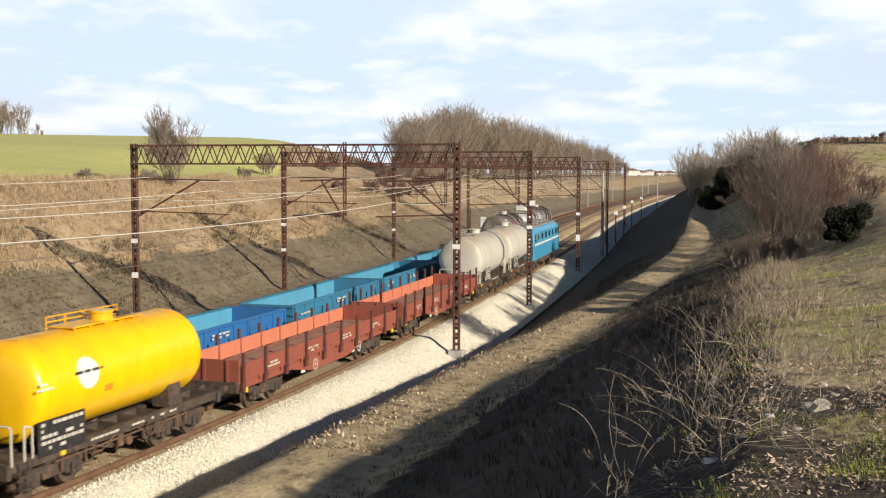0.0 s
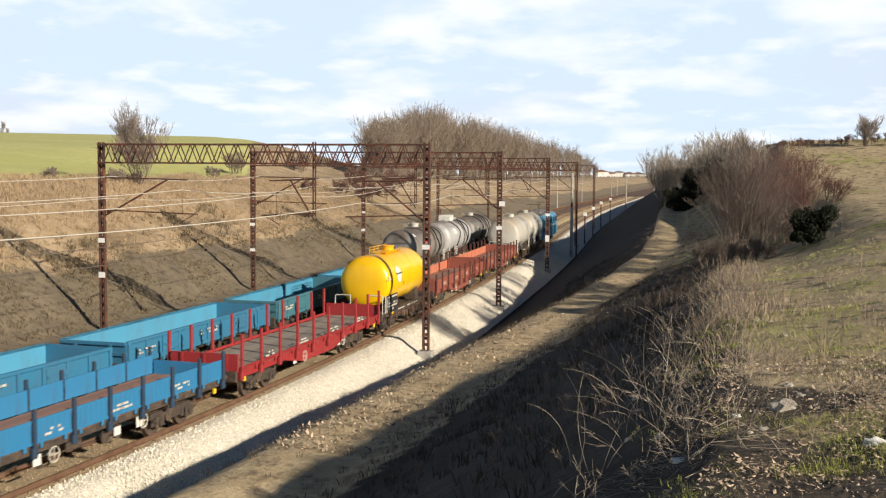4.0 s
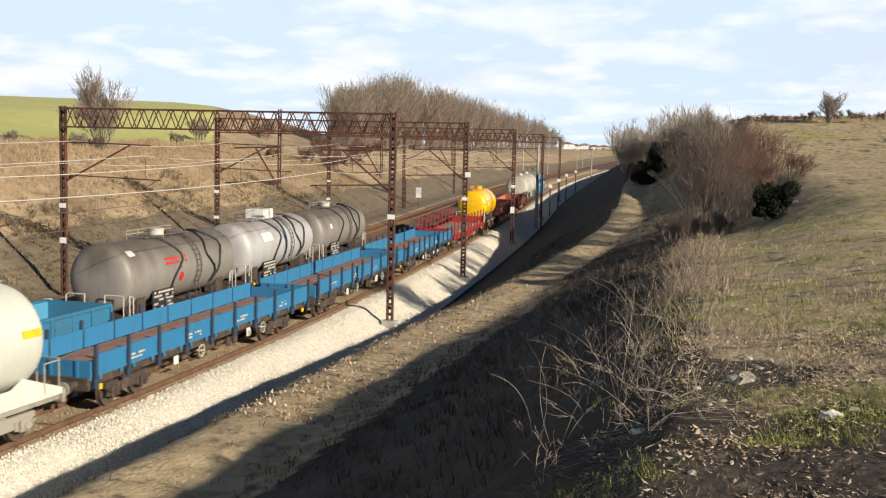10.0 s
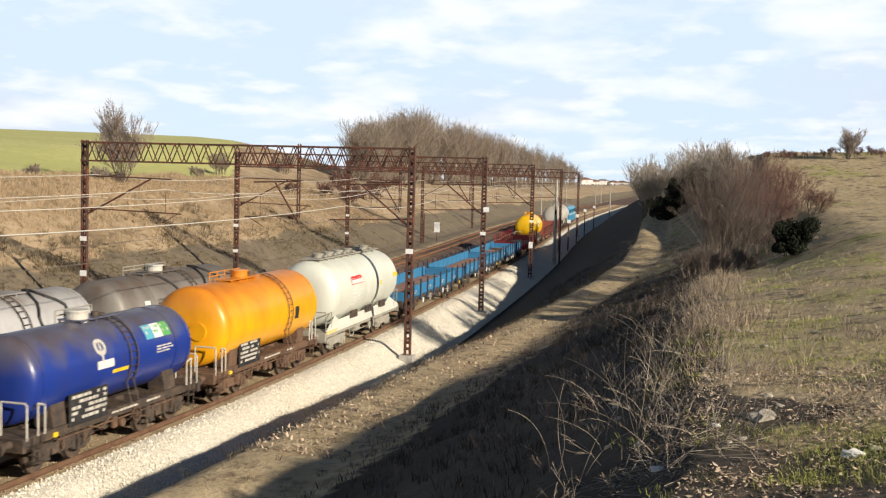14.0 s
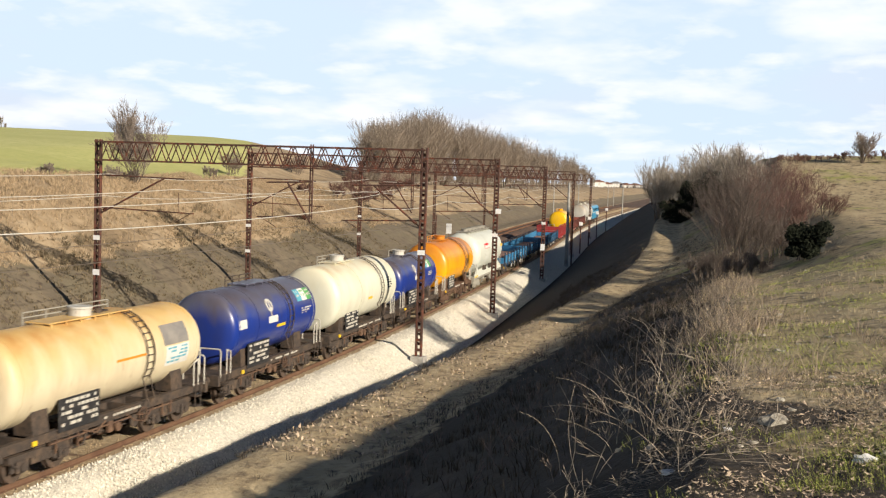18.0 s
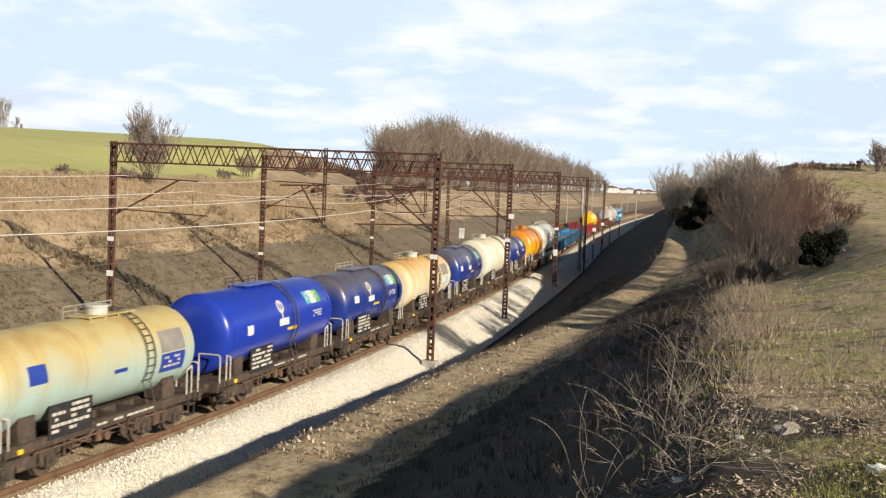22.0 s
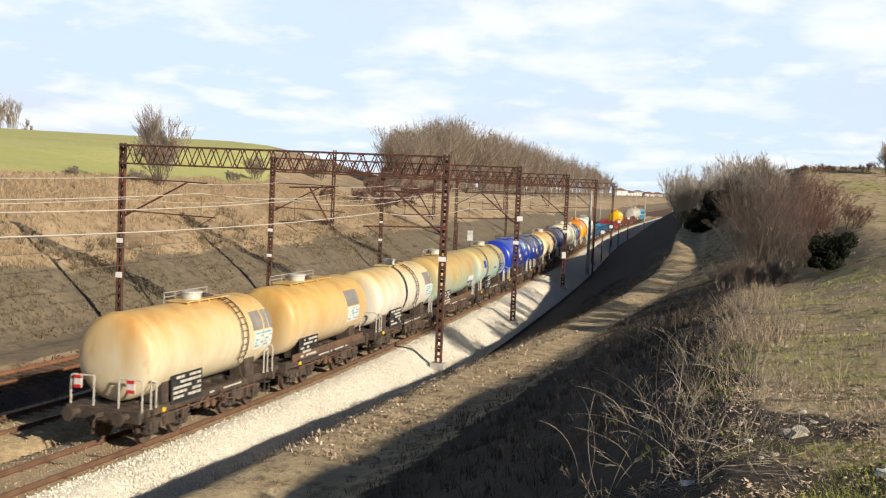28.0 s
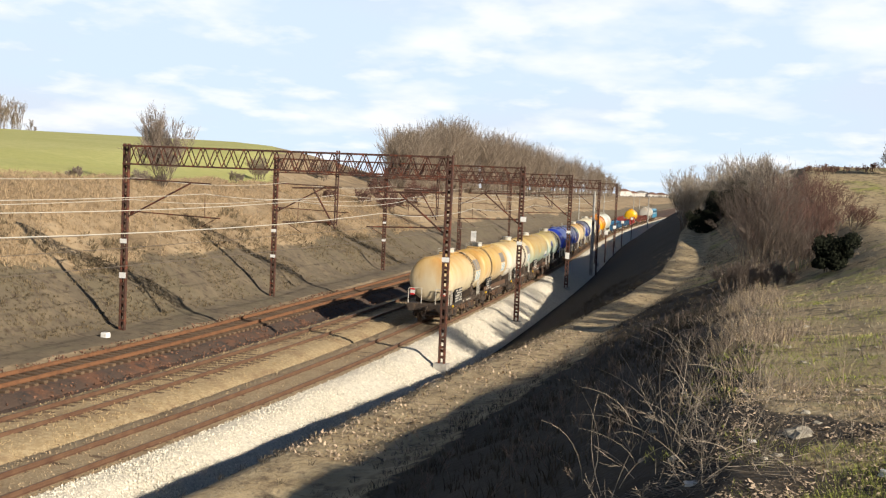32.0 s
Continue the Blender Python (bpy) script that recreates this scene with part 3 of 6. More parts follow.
def sticks(name, segs, material, parent=None, sides=3, rmin=.004):
    """One mesh of thin tapered sticks."""
    n = len(segs)
    A = np.array([s[0] for s in segs], float)
    C = np.array([s[1] for s in segs], float)
    ra = np.maximum(np.array([s[2] for s in segs]), rmin)
    rb = np.maximum(np.array([s[3] for s in segs]), rmin * .7)
    d = C - A
    d /= np.linalg.norm(d, axis=1)[:, None] + 1e-9
    h = np.where(np.abs(d[:, 2:3]) > .9, [[1., 0, 0]], [[0, 0, 1.]])
    u = np.cross(d, h)
    u /= np.linalg.norm(u, axis=1)[:, None] + 1e-9
    v = np.cross(d, u)
    ring = []
    for k in range(sides):
        a = 2 * math.pi * k / sides
        w = u * math.cos(a) + v * math.sin(a)
        ring.append((A + w * ra[:, None], C + w * rb[:, None]))
    verts = np.concatenate([r for pair in ring for r in pair])
    faces = []
    for k in range(sides):
        j = (k + 1) % sides
        base = np.arange(n)
        faces.append(np.stack([base + 2 * k * n, base + 2 * j * n, base + (2 * j + 1) * n, base + (2 * k + 1) * n], 1))
    faces = np.concatenate(faces)
    me = bpy.data.meshes.new(name)
    me.from_pydata(verts.tolist(), [], faces.tolist())
    me.materials.append(material)
    ob = new(name, me)
    ob.parent = parent
    return ob


def dome_bush(label, s, o, w, h, seed, stems, twig, name="bush", group="bushes on the hill", spread=.55, narrow=.35, fine=.0042):
    """A dense rounded bush: stems fan out to the rim of a dome and branch into fine twigs."""
    rng = random.Random(seed)
    t = thing(name, label, name, group, at=ground_at(s, o))
    thick, thin = [], []
    for k in range(stems):
        a, e = rng.uniform(0, 6.28), rng.uniform(0, 1) ** .6
        foot = Vector((math.cos(a) * e * w * narrow, math.sin(a) * e * w * narrow, -.15))
        top = Vector((math.cos(a) * e * w, math.sin(a) * e * w, h * (1 - .45 * e * e) * rng.uniform(.8, 1.05)))
        segs = []
        grow(segs, rng, foot, top - foot, (top - foot).length * .42, .035, 4, spread, 3, .12)
        thick += [q for q in segs if q[2] > .009]
        thin += [q for q in segs if q[2] <= .009]
    sticks("stem", thick, M["bark"], t, 5, fine)
    sticks("crown", thin, M[twig], t, 3, fine)
    return t


def ground_at(s, o, dz=0.0):
    return Matrix.Translation(line(s, o, height(s, o) + dz))


def build_trees():
    # on the far bank and its edge
    dome_bush("bare round-headed tree at the field's edge", 86.1, -31.1, 2.5, 8.0, 3, 16, "twig_soft", "tree", "", .42, .06, .013)
    for s, o, w, h, sd in ((76.7, -33.9, .9, 1.0, 5), (84, -31.8, 1.3, 1.5, 6), (88, -32.4, 1.2, 1.5, 7), (137, -42.5, 1.9, 3.4, 8), (141, -43.5, 1.6, 2.6, 9), (172, -44.5, 2.4, 3.8, 61), (176, -45.5, 2.2, 3.2, 62), (120, -38.5, 1.2, 1.6, 63)):
        dome_bush("bare rounded shrub on the bank's edge", s, o, w, h, sd, 9, "twig_soft", "shrub", "shrubs on the far bank", .6, .5, .012)
    for s, o, w, h, sd in ((147, -26.5, 2.0, 3.0, 11), (152, -28.0, 2.2, 3.2, 12), (158, -26.5, 2.2, 3.0, 13), (165, -27.5, 2.4, 3.4, 14), (140, -28.5, 1.7, 2.4, 15), (160, -31.0, 2.2, 3.0, 16), (168, -33.5, 2.4, 3.2, 17), (178, -30.0, 2.6, 3.6, 18), (190, -29.5, 2.6, 3.4, 19), (131, -30.5, 1.4, 1.8, 20)):
        dome_bush("reddish bare shrub on the far bank", s, o, w, h, sd, 8, "twig_red", "shrub", "shrubs on the far bank", .7, .6, .014)
    # on the near hill
    dome_bush("large leafless grey-brown bush beside the path", 52.0, 18.9, 2.4, 6.6, 21, 20, "twig", fine=.0042, narrow=.22, spread=.5)
    for s, o, w, h, sd in ((48.5, 18.4, 1.3, 1.6, 22), (50.5, 17.6, 1.0, 1.5, 70), (46, 19.4, 1.2, 1.3, 71), (53, 20.8, 1.6, 2.4, 26)):
        dome_bush("dense low bare bush beside the path", s, o, w, h, sd, 12, "twig", fine=.005, narrow=.8)
    for s, o, h, sd in ((60, 20.4, 4.6, 23), (62, 22.0, 4.4, 24), (65, 19.8, 4.8, 25), (66, 23.4, 3.6, 28), (70, 20.6, 4.8, 29), (72, 22.6, 4.6, 30), (58, 22.8, 2.8, 27), (77, 21.4, 5.0, 66), (80, 23.2, 4.4, 67), (63, 24.4, 2.4, 72)):
        dome_bush("reddish-brown leafless bush on the slope", s, o, h * .5, h * .88, sd, 8, "twig_red", fine=.0045)
    for s, o, h, sd in ((108, 14.2, 6.0, 31), (112, 15.2, 6.6, 32), (116, 16.5, 6.4, 33), (110, 17.2, 6.6, 34), (114, 18.4, 6.6, 35), (106, 18.8, 6.2, 36), (104, 20.2, 6.0, 37), (98, 21, 5.4, 38), (120, 14.6, 6.6, 39), (90, 21.5, 4.8, 40), (124, 17.2, 6.8, 68), (118, 19.6, 6.4, 69)):
        dome_bush("slim grey leafless tree on the hill", s, o, 1.5, h * .98, sd, 10, "twig_grey", "tree", "grey trees on the hill", .4, .5, .010)
    for s, o, h, sd in ((96, 25.2, 1.6, 41), (97, 26.8, 1.3, 42), (97, 28.4, 1.4, 43), (97, 30.6, 1.6, 44), (98, 32.4, 1.5, 46), (96, 34.4, 1.7, 47), (97, 36.6, 1.5, 48)):
        dome_bush("low reddish shrub on the hill's crest", s, o, 2.0, h * .55, sd, 10, "twig_red", "shrub", "shrubs on the hill's crest", .8, 1.0, .0055)
    dome_bush("round leafless tree on the hill's crest", 95, 31.2, 1.0, 2.9, 51, 9, "twig_soft", "tree", "", .5, .12, .009)


build_trees()


def leafy_shrub(label, s, o, w, h, seed, n=2600):
    """A dark dense shrub: short stems and many small leaves."""
    rng = random.Random(seed)
    t = thing("evergreen_shrub", label, "shrub", "dark shrubs", at=ground_at(s, o))
    segs = []
    for k in range(7):
        grow(segs, rng, Vector((rng.gauss(0, w * .2), rng.gauss(0, w * .2), -.1)), Vector((rng.gauss(0, .4), rng.gauss(0, .4), 1)), h * .5, .03, 2, .8, 3)
    sticks("stem", segs, M["bark"], t)
    verts, faces = [], []
    lumps = [(rng.uniform(-.6, .6) * w, rng.uniform(-.6, .6) * w, rng.uniform(.1, .75) * h, rng.uniform(.14, .34) * w) for _ in range(34)]
    for i in range(n):
        lx, ly, lz, lr = rng.choice(lumps)
        v = Vector((rng.gauss(0, 1), rng.gauss(0, 1), rng.gauss(0, 1))).normalized() * lr * rng.uniform(.5, 1.05)
        c = Vector((lx, ly, max(.05, lz + v.z * h / w * .6))) + Vector((v.x, v.y, 0))
        a = Vector((rng.gauss(0, 1), rng.gauss(0, 1), rng.gauss(0, 1))).normalized() * .055
        e = a.orthogonal().normalized() * .04
        k = len(verts)
        verts += [c - a, c + e, c + a, c - e]
        faces.append((k, k + 1, k + 2, k + 3))
    me = bpy.data.meshes.new("leaves")
    me.from_pydata(verts, [], faces)
    me.materials.append(M["leaf_dark"])
    new("leaves", me).parent = t


leafy_shrub("near-black leafy shrub on the slope", 44.6, 21.75, 1.1, 1.75, 61, 14000)
leafy_shrub("near-black leafy thicket above the path", 100, 16.0, 1.8, 2.6, 62, 13000)
leafy_shrub("near-black leafy thicket above the path", 101.5, 18.0, 2.2, 3.6, 63, 15000)
leafy_shrub("near-black leafy thicket above the path", 103, 20.0, 2.2, 3.8, 64, 13000)


def build_wood():
    """The wood behind the cutting, far off."""
    rng = random.Random(77)
    xs = (690, 725, 760, 800, 830, 900, 960, 1020, 1060, 1092)
    tops = (232, 222, 214, 202, 222, 240, 260, 282, 300, 322)
    kinds = []
    for k in range(9):
        segs = []
        grow(segs, rng, Vector((0, 0, 0)), Vector((0, 0, 1)), .42, .012, 4, .42, 3, .25)
        kinds.append([(a, c, ra, rb) for a, c, ra, rb in segs])
    kinds = [[(np.array(a), np.array(c), ra, rb) for a, c, ra, rb in seg] for seg in kinds]
    tall = [max(s[1][2] for s in seg) for seg in kinds]
    allsegs = []
    for i in range(330):
        u = rng.random()
        x = 690 + 402 * u
        d0 = 1 / (1 / 205 + (1 / 900 - 1 / 205) * u)
        d = d0 * rng.uniform(1.0, 1.22)
        yaw = radians(-22.185) + math.atan((x - 784) / 1932)
        hor = 331 + (x - 784) * .0438
        ztop = EYE_Z + (hor - float(np.interp(x, xs, tops)) - rng.uniform(-4, 12)) / 1932 * d
        pos = Vector((math.sin(yaw) * d, math.cos(yaw) * d, 0))
        z0 = 2.5 + .004 * d
        h = ztop - z0
        if h < 3:
            continue
        k = rng.randrange(9)
        f = h / tall[k]
        rot = rng.uniform(0, 6.28)
        ca, sa = math.cos(rot) * f, math.sin(rot) * f
        for a, c, ra, rb in kinds[k]:
            A = (pos.x + a[0] * ca - a[1] * sa, pos.y + a[0] * sa + a[1] * ca, z0 + a[2] * f)
            C = (pos.x + c[0] * ca - c[1] * sa, pos.y + c[0] * sa + c[1] * ca, z0 + c[2] * f)
            allsegs.append((A, C, ra * f * 1.2, rb * f * 1.2))
        if i % 2:
            continue
        g, k2 = .5 * f, rng.randrange(9)                 # brush under the trees
        px, py = pos.x * .985, pos.y * .985
        for a, c, ra, rb in kinds[k2][::2]:
            allsegs.append(((px + a[0] * g * 1.6, py + a[1] * g * 1.6, z0 + a[2] * g), (px + c[0] * g * 1.6, py + c[1] * g * 1.6, z0 + c[2] * g), ra * f * 1.2, rb * f * 1.2))
    ob = sticks("wood", allsegs, M["twig_wood"], None, 3, .02)
    tagged(ob, "distant wood of bare grey-brown trees", "wood", kind="stuff")
    # trees far behind the field and beyond the station
    segs = []
    for i in range(60):
        x = rng.choice((rng.uniform(-120, 62), rng.uniform(1100, 1200)))
        left = x < 500
        d = rng.uniform(330, 380) if left else rng.uniform(900, 1200)
        yaw = radians(-22.185) + math.atan((x - 784) / 1932)
        hor = 331 + (x - 784) * .0438
        top = (float(np.interp(x, (-120, 0, 30, 62), (165, 172, 184, 236))) if left else 342) + rng.uniform(0, 10)
        ztop = EYE_Z + (hor - top) / 1932 * d
        z0 = EYE_Z + (hor - (252 if left else 352)) / 1932 * d - 1
        k = rng.randrange(9)
        f = (ztop - z0) / tall[k]
        rot = rng.uniform(0, 6.28)
        ca, sa = math.cos(rot) * f, math.sin(rot) * f
        px, py = math.sin(yaw) * d, math.cos(yaw) * d
        for a, c, ra, rb in kinds[k]:
            segs.append(((px + a[0] * ca - a[1] * sa, py + a[0] * sa + a[1] * ca, z0 + a[2] * f), (px + c[0] * ca - c[1] * sa, py + c[0] * sa + c[1] * ca, z0 + c[2] * f), ra * f * 1.2, rb * f * 1.2))
    tagged(sticks("copse", segs, M["twig_wood"], None, 3, .03), "far bare trees on the skyline", "wood", kind="stuff")


build_wood()


def tufts(name, label, spots, material, blades, h, w, lean=.5, seed=1):
    """Grass: thin blades in tufts, all in one piece. spots: (s, o, scale)."""
    rng = np.random.default_rng(seed)
    P = np.array([line(s, o, height(s, o) - .02) for s, o, _ in spots])
    sc = np.array([k for _, _, k in spots])
    n = len(P)
    P = np.repeat(P, blades, 0)
    sc = np.repeat(sc, blades)
    m = n * blades
    a = rng.uniform(0, 2 * np.pi, m)
    rad = rng.uniform(0, .12 if h > .12 else .24, m) * sc
    base = P + np.stack([np.cos(a) * rad, np.sin(a) * rad, np.zeros(m)], 1)
    hh = h * sc * rng.uniform(.45, 1.15, m)
    b = a + rng.normal(0, .6, m)
    ln = lean * rng.uniform(.1, 1.0, m) * hh
    tip = base + np.stack([np.cos(b) * ln, np.sin(b) * ln, hh], 1)
    mid = base * .5 + tip * .5 + np.stack([np.cos(b) * -ln * .15, np.sin(b) * -ln * .15, hh * .08], 1)
    c = rng.uniform(0, np.pi, m)
    side = np.stack([np.cos(c), np.sin(c), np.zeros(m)], 1) * (w * sc * rng.uniform(.6, 1.2, m))[:, None]
    verts = np.concatenate([base - side, base + side, mid + side * .7, mid - side * .7, tip])
    i = np.arange(m)
    quads = np.stack([i, i + m, i + 2 * m, i + 3 * m], 1)
    tris = np.stack([i + 3 * m, i + 2 * m, i + 4 * m], 1)
    me = bpy.data.meshes.new(name)
    me.from_pydata(verts.tolist(), [], quads.tolist() + tris.tolist())
    me.materials.append(material)
    return tagged(new(name, me), label, "grass", kind="stuff")


def scatter(n, s0, s1, o0, o1, seed, keep=None, size=(.7, 1.3), near=1.0):
    rng = random.Random(seed)
    out = []
    while len(out) < n:
        s = s0 + (s1 - s0) * rng.random() ** near
        o = rng.uniform(o0, o1)
        if keep is None or rng.random() < keep(s, o):
            out.append((s, o, rng.uniform(*size)))
    return out


def patchy(f, lo, hi, seed):
    return lambda s, o: max(0.0, min(1.0, (fbm(s, o, f, seed) - lo) / (hi - lo)))


def off_path(s, o):
    return abs(o - float(np.interp(s, PATH_S, PATH_O))) > 1.2


def build_grass():
    def crest(s, o):
        d = o - brink(s) - .05
        return math.exp(-(d / (.7 if d < 0 else .75)) ** 2) * max(0.03, min(1, fbm(s, o, .5, 6) + .55))
    tufts("dry_grass", "tall pale dry grass along the hill's edge", scatter(500, 12, 44, 16.5, 21.5, 1, crest), M["weed_grey"], 12, .31, .0035, 1.3, 1)
    tufts("dry_grass", "pale straw tufts on the hill", scatter(140, 15, 44, 16.5, 21.5, 2, crest), M["straw"], 9, .36, .003, 1.0, 2)
    gr = patchy(.28, -.08, .25, 8)
    tufts("green_grass", "short green grass patches on the hilltop", scatter(15000, 11.5, 40, 19.2, 33, 3, gr, near=1.5), M["green"], 11, .045, .003, 1.5, 3)
    tufts("green_grass", "green grass at the brink of the slope", scatter(90, 5, 9.4, 19.4, 20.4, 4, patchy(.8, 0, .3, 9)) + scatter(420, 7.2, 8.9, 20.6, 22.2, 44, patchy(.9, -.2, .2, 2)), M["green"], 30, .05, .0016, 1.2, 4)
    tufts("dry_grass", "short dry turf on the hilltop", scatter(19000, 10.5, 95, 18.9, 42, 5, lambda s, o: (1 - .75 * gr(s, o)) * (.12 + .88 * patchy(.55, -.15, .25, 33)(s, o)), near=1.4), M["straw"], 8, .06, .0035, .9, 5)
    tufts("dry_grass", "tussocks of longer dry grass on the hilltop", scatter(900, 12, 70, 19.6, 34, 56, patchy(.45, .05, .4, 15), near=1.3), M["weed_grey"], 12, .17, .004, 1.0, 56)
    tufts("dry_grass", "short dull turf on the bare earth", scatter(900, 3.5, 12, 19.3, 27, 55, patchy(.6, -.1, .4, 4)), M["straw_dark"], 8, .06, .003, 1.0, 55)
    tufts("dry_grass", "dry grass coloured dark for the shaded slope", scatter(3800, 5, 80, 8, 18.5, 6, lambda s, o: (1.0 if off_path(s, o) else .05) * (.25 + .75 * patchy(.4, -.1, .3, 14)(s, o))), M["weed_shade"], 9, .2, .006, .8, 6)
    tufts("dry_grass", "straw litter along the path", scatter(1500, 20, 90, 4.2, 16, 7, lambda s, o: math.exp(-((o - float(np.interp(s, PATH_S, PATH_O))) / 2.2) ** 2)), M["straw"], 6, .06, .009, 1.2, 7)
    tufts("dry_grass", "matted dry grass on the far bank", scatter(15000, 22, 150, -38, -20.5, 8, lambda s, o: .25 + .75 * patchy(.12, -.3, .3, 3)(s, o)), M["bank_straw"], 8, .42, .014, 1.2, 8)
    tufts("dry_grass", "short dull grass at the foot of the far bank", scatter(5000, 22, 130, -21.5, -15.6, 81, patchy(.2, -.3, .3, 7)), M["straw_dark"], 7, .16, .02, .9, 81)
    # The first three clumps stand in for the gantry's shadow across the bank.
    clump = lambda s, o: 1.0 if max(math.exp(-((s - a) / 2.2) ** 2 - ((o - c) / .9) ** 2) for a, c in ((58, -20.4), (56.5, -21.9), (55, -23.4), (63, -22.6), (77.6, -24), (76.4, -21.5), (88, -24.8), (109, -22), (113, -20.8), (94.7, -19.6), (53, -25), (84, -22.6), (101, -23.5))) > rng0.random() else 0.0
    rng0 = random.Random(4)
    tufts("bramble", "dark tangled brambles on the far bank, some standing in for the gantry's shadow", scatter(420, 42, 118, -27, -18, 82, clump), M["straw_dark"], 12, .5, .016, 1.2, 82)
    rng = random.Random(90)
    segs = []
    for i in range(360):                                  # bent dry stalks and brambles
        s = 7.5 + 25 * rng.random() ** 1.1
        o = brink(s) + rng.gauss(-.1, .6)
        if not 14 < o < 24:
            continue
        p = line(s, o, height(s, o))
        grow(segs, rng, p, Vector((rng.gauss(0, .7), rng.gauss(0, .7), rng.uniform(.4, 1.2))), rng.uniform(.10, .32), .003, 2, .7, 2, -.1)
    for i in range(70):                                   # long arching stems
        s = 8.5 + 14 * rng.random() ** 1.3
        o = brink(s) + rng.gauss(-.5, .6)
        q, e = line(s, o, height(s, o)), Vector((rng.gauss(0, .45), rng.gauss(0, .45), 1)).normalized()
        ln, k = rng.uniform(.5, 1.3) / 7, Vector((rng.gauss(0, .10), rng.gauss(0, .10), rng.uniform(-.26, 0)))
        for j in range(7):
            segs.append((q, q + e * ln, .004 - .0004 * j, .0036 - .0004 * j))
            q = q + e * ln
            e = (e + k).normalized()
    for i in range(130):                                  # a heap of broken straw at the brink
        s, o = rng.gauss(8.05, .35), rng.gauss(19.6, .35)
        q, a = line(s, o, height(s, o) + rng.uniform(.01, .1)), rng.gauss(.6, .5)
        segs.append((q, q + Vector((math.cos(a), math.sin(a), rng.gauss(0, .15))) * rng.uniform(.12, .4), .003, .002))
    tagged(sticks("dry_stalks", segs, M["twig_pale"], None, 3, .002), "tangle of bent pale dry stalks", "weeds", kind="stuff")
    segs = []
    for i in range(300):
        s, o = rng.uniform(9, 44), rng.uniform(12, 19.3)
        p = line(s, o, height(s, o))
        grow(segs, rng, p, Vector((rng.gauss(0, .35), rng.gauss(0, .35), 1)), rng.uniform(.10, .28), .004, 2, .5, 3, .1)
    tagged(sticks("dry_weeds", segs, M["twig"], None, 3, .003), "brown upright weeds on the shaded slope", "weeds", kind="stuff")


M["weed_grey"] = mat("pale_grey_brown_weeds", (0.25, 0.195, 0.145), 0.9, 0, island=.5)
# Dry weeds with the slope's shade mixed into their base colour.
M["weed_shade"] = mat("dark_rotting_weeds", (0.05, 0.04, 0.026), 0.9, 0, island=.6)
M["bank_straw"] = mat("bank_dry_grass_blades", (0.38, 0.285, 0.175), 0.9, 0, island=.4)
build_grass()


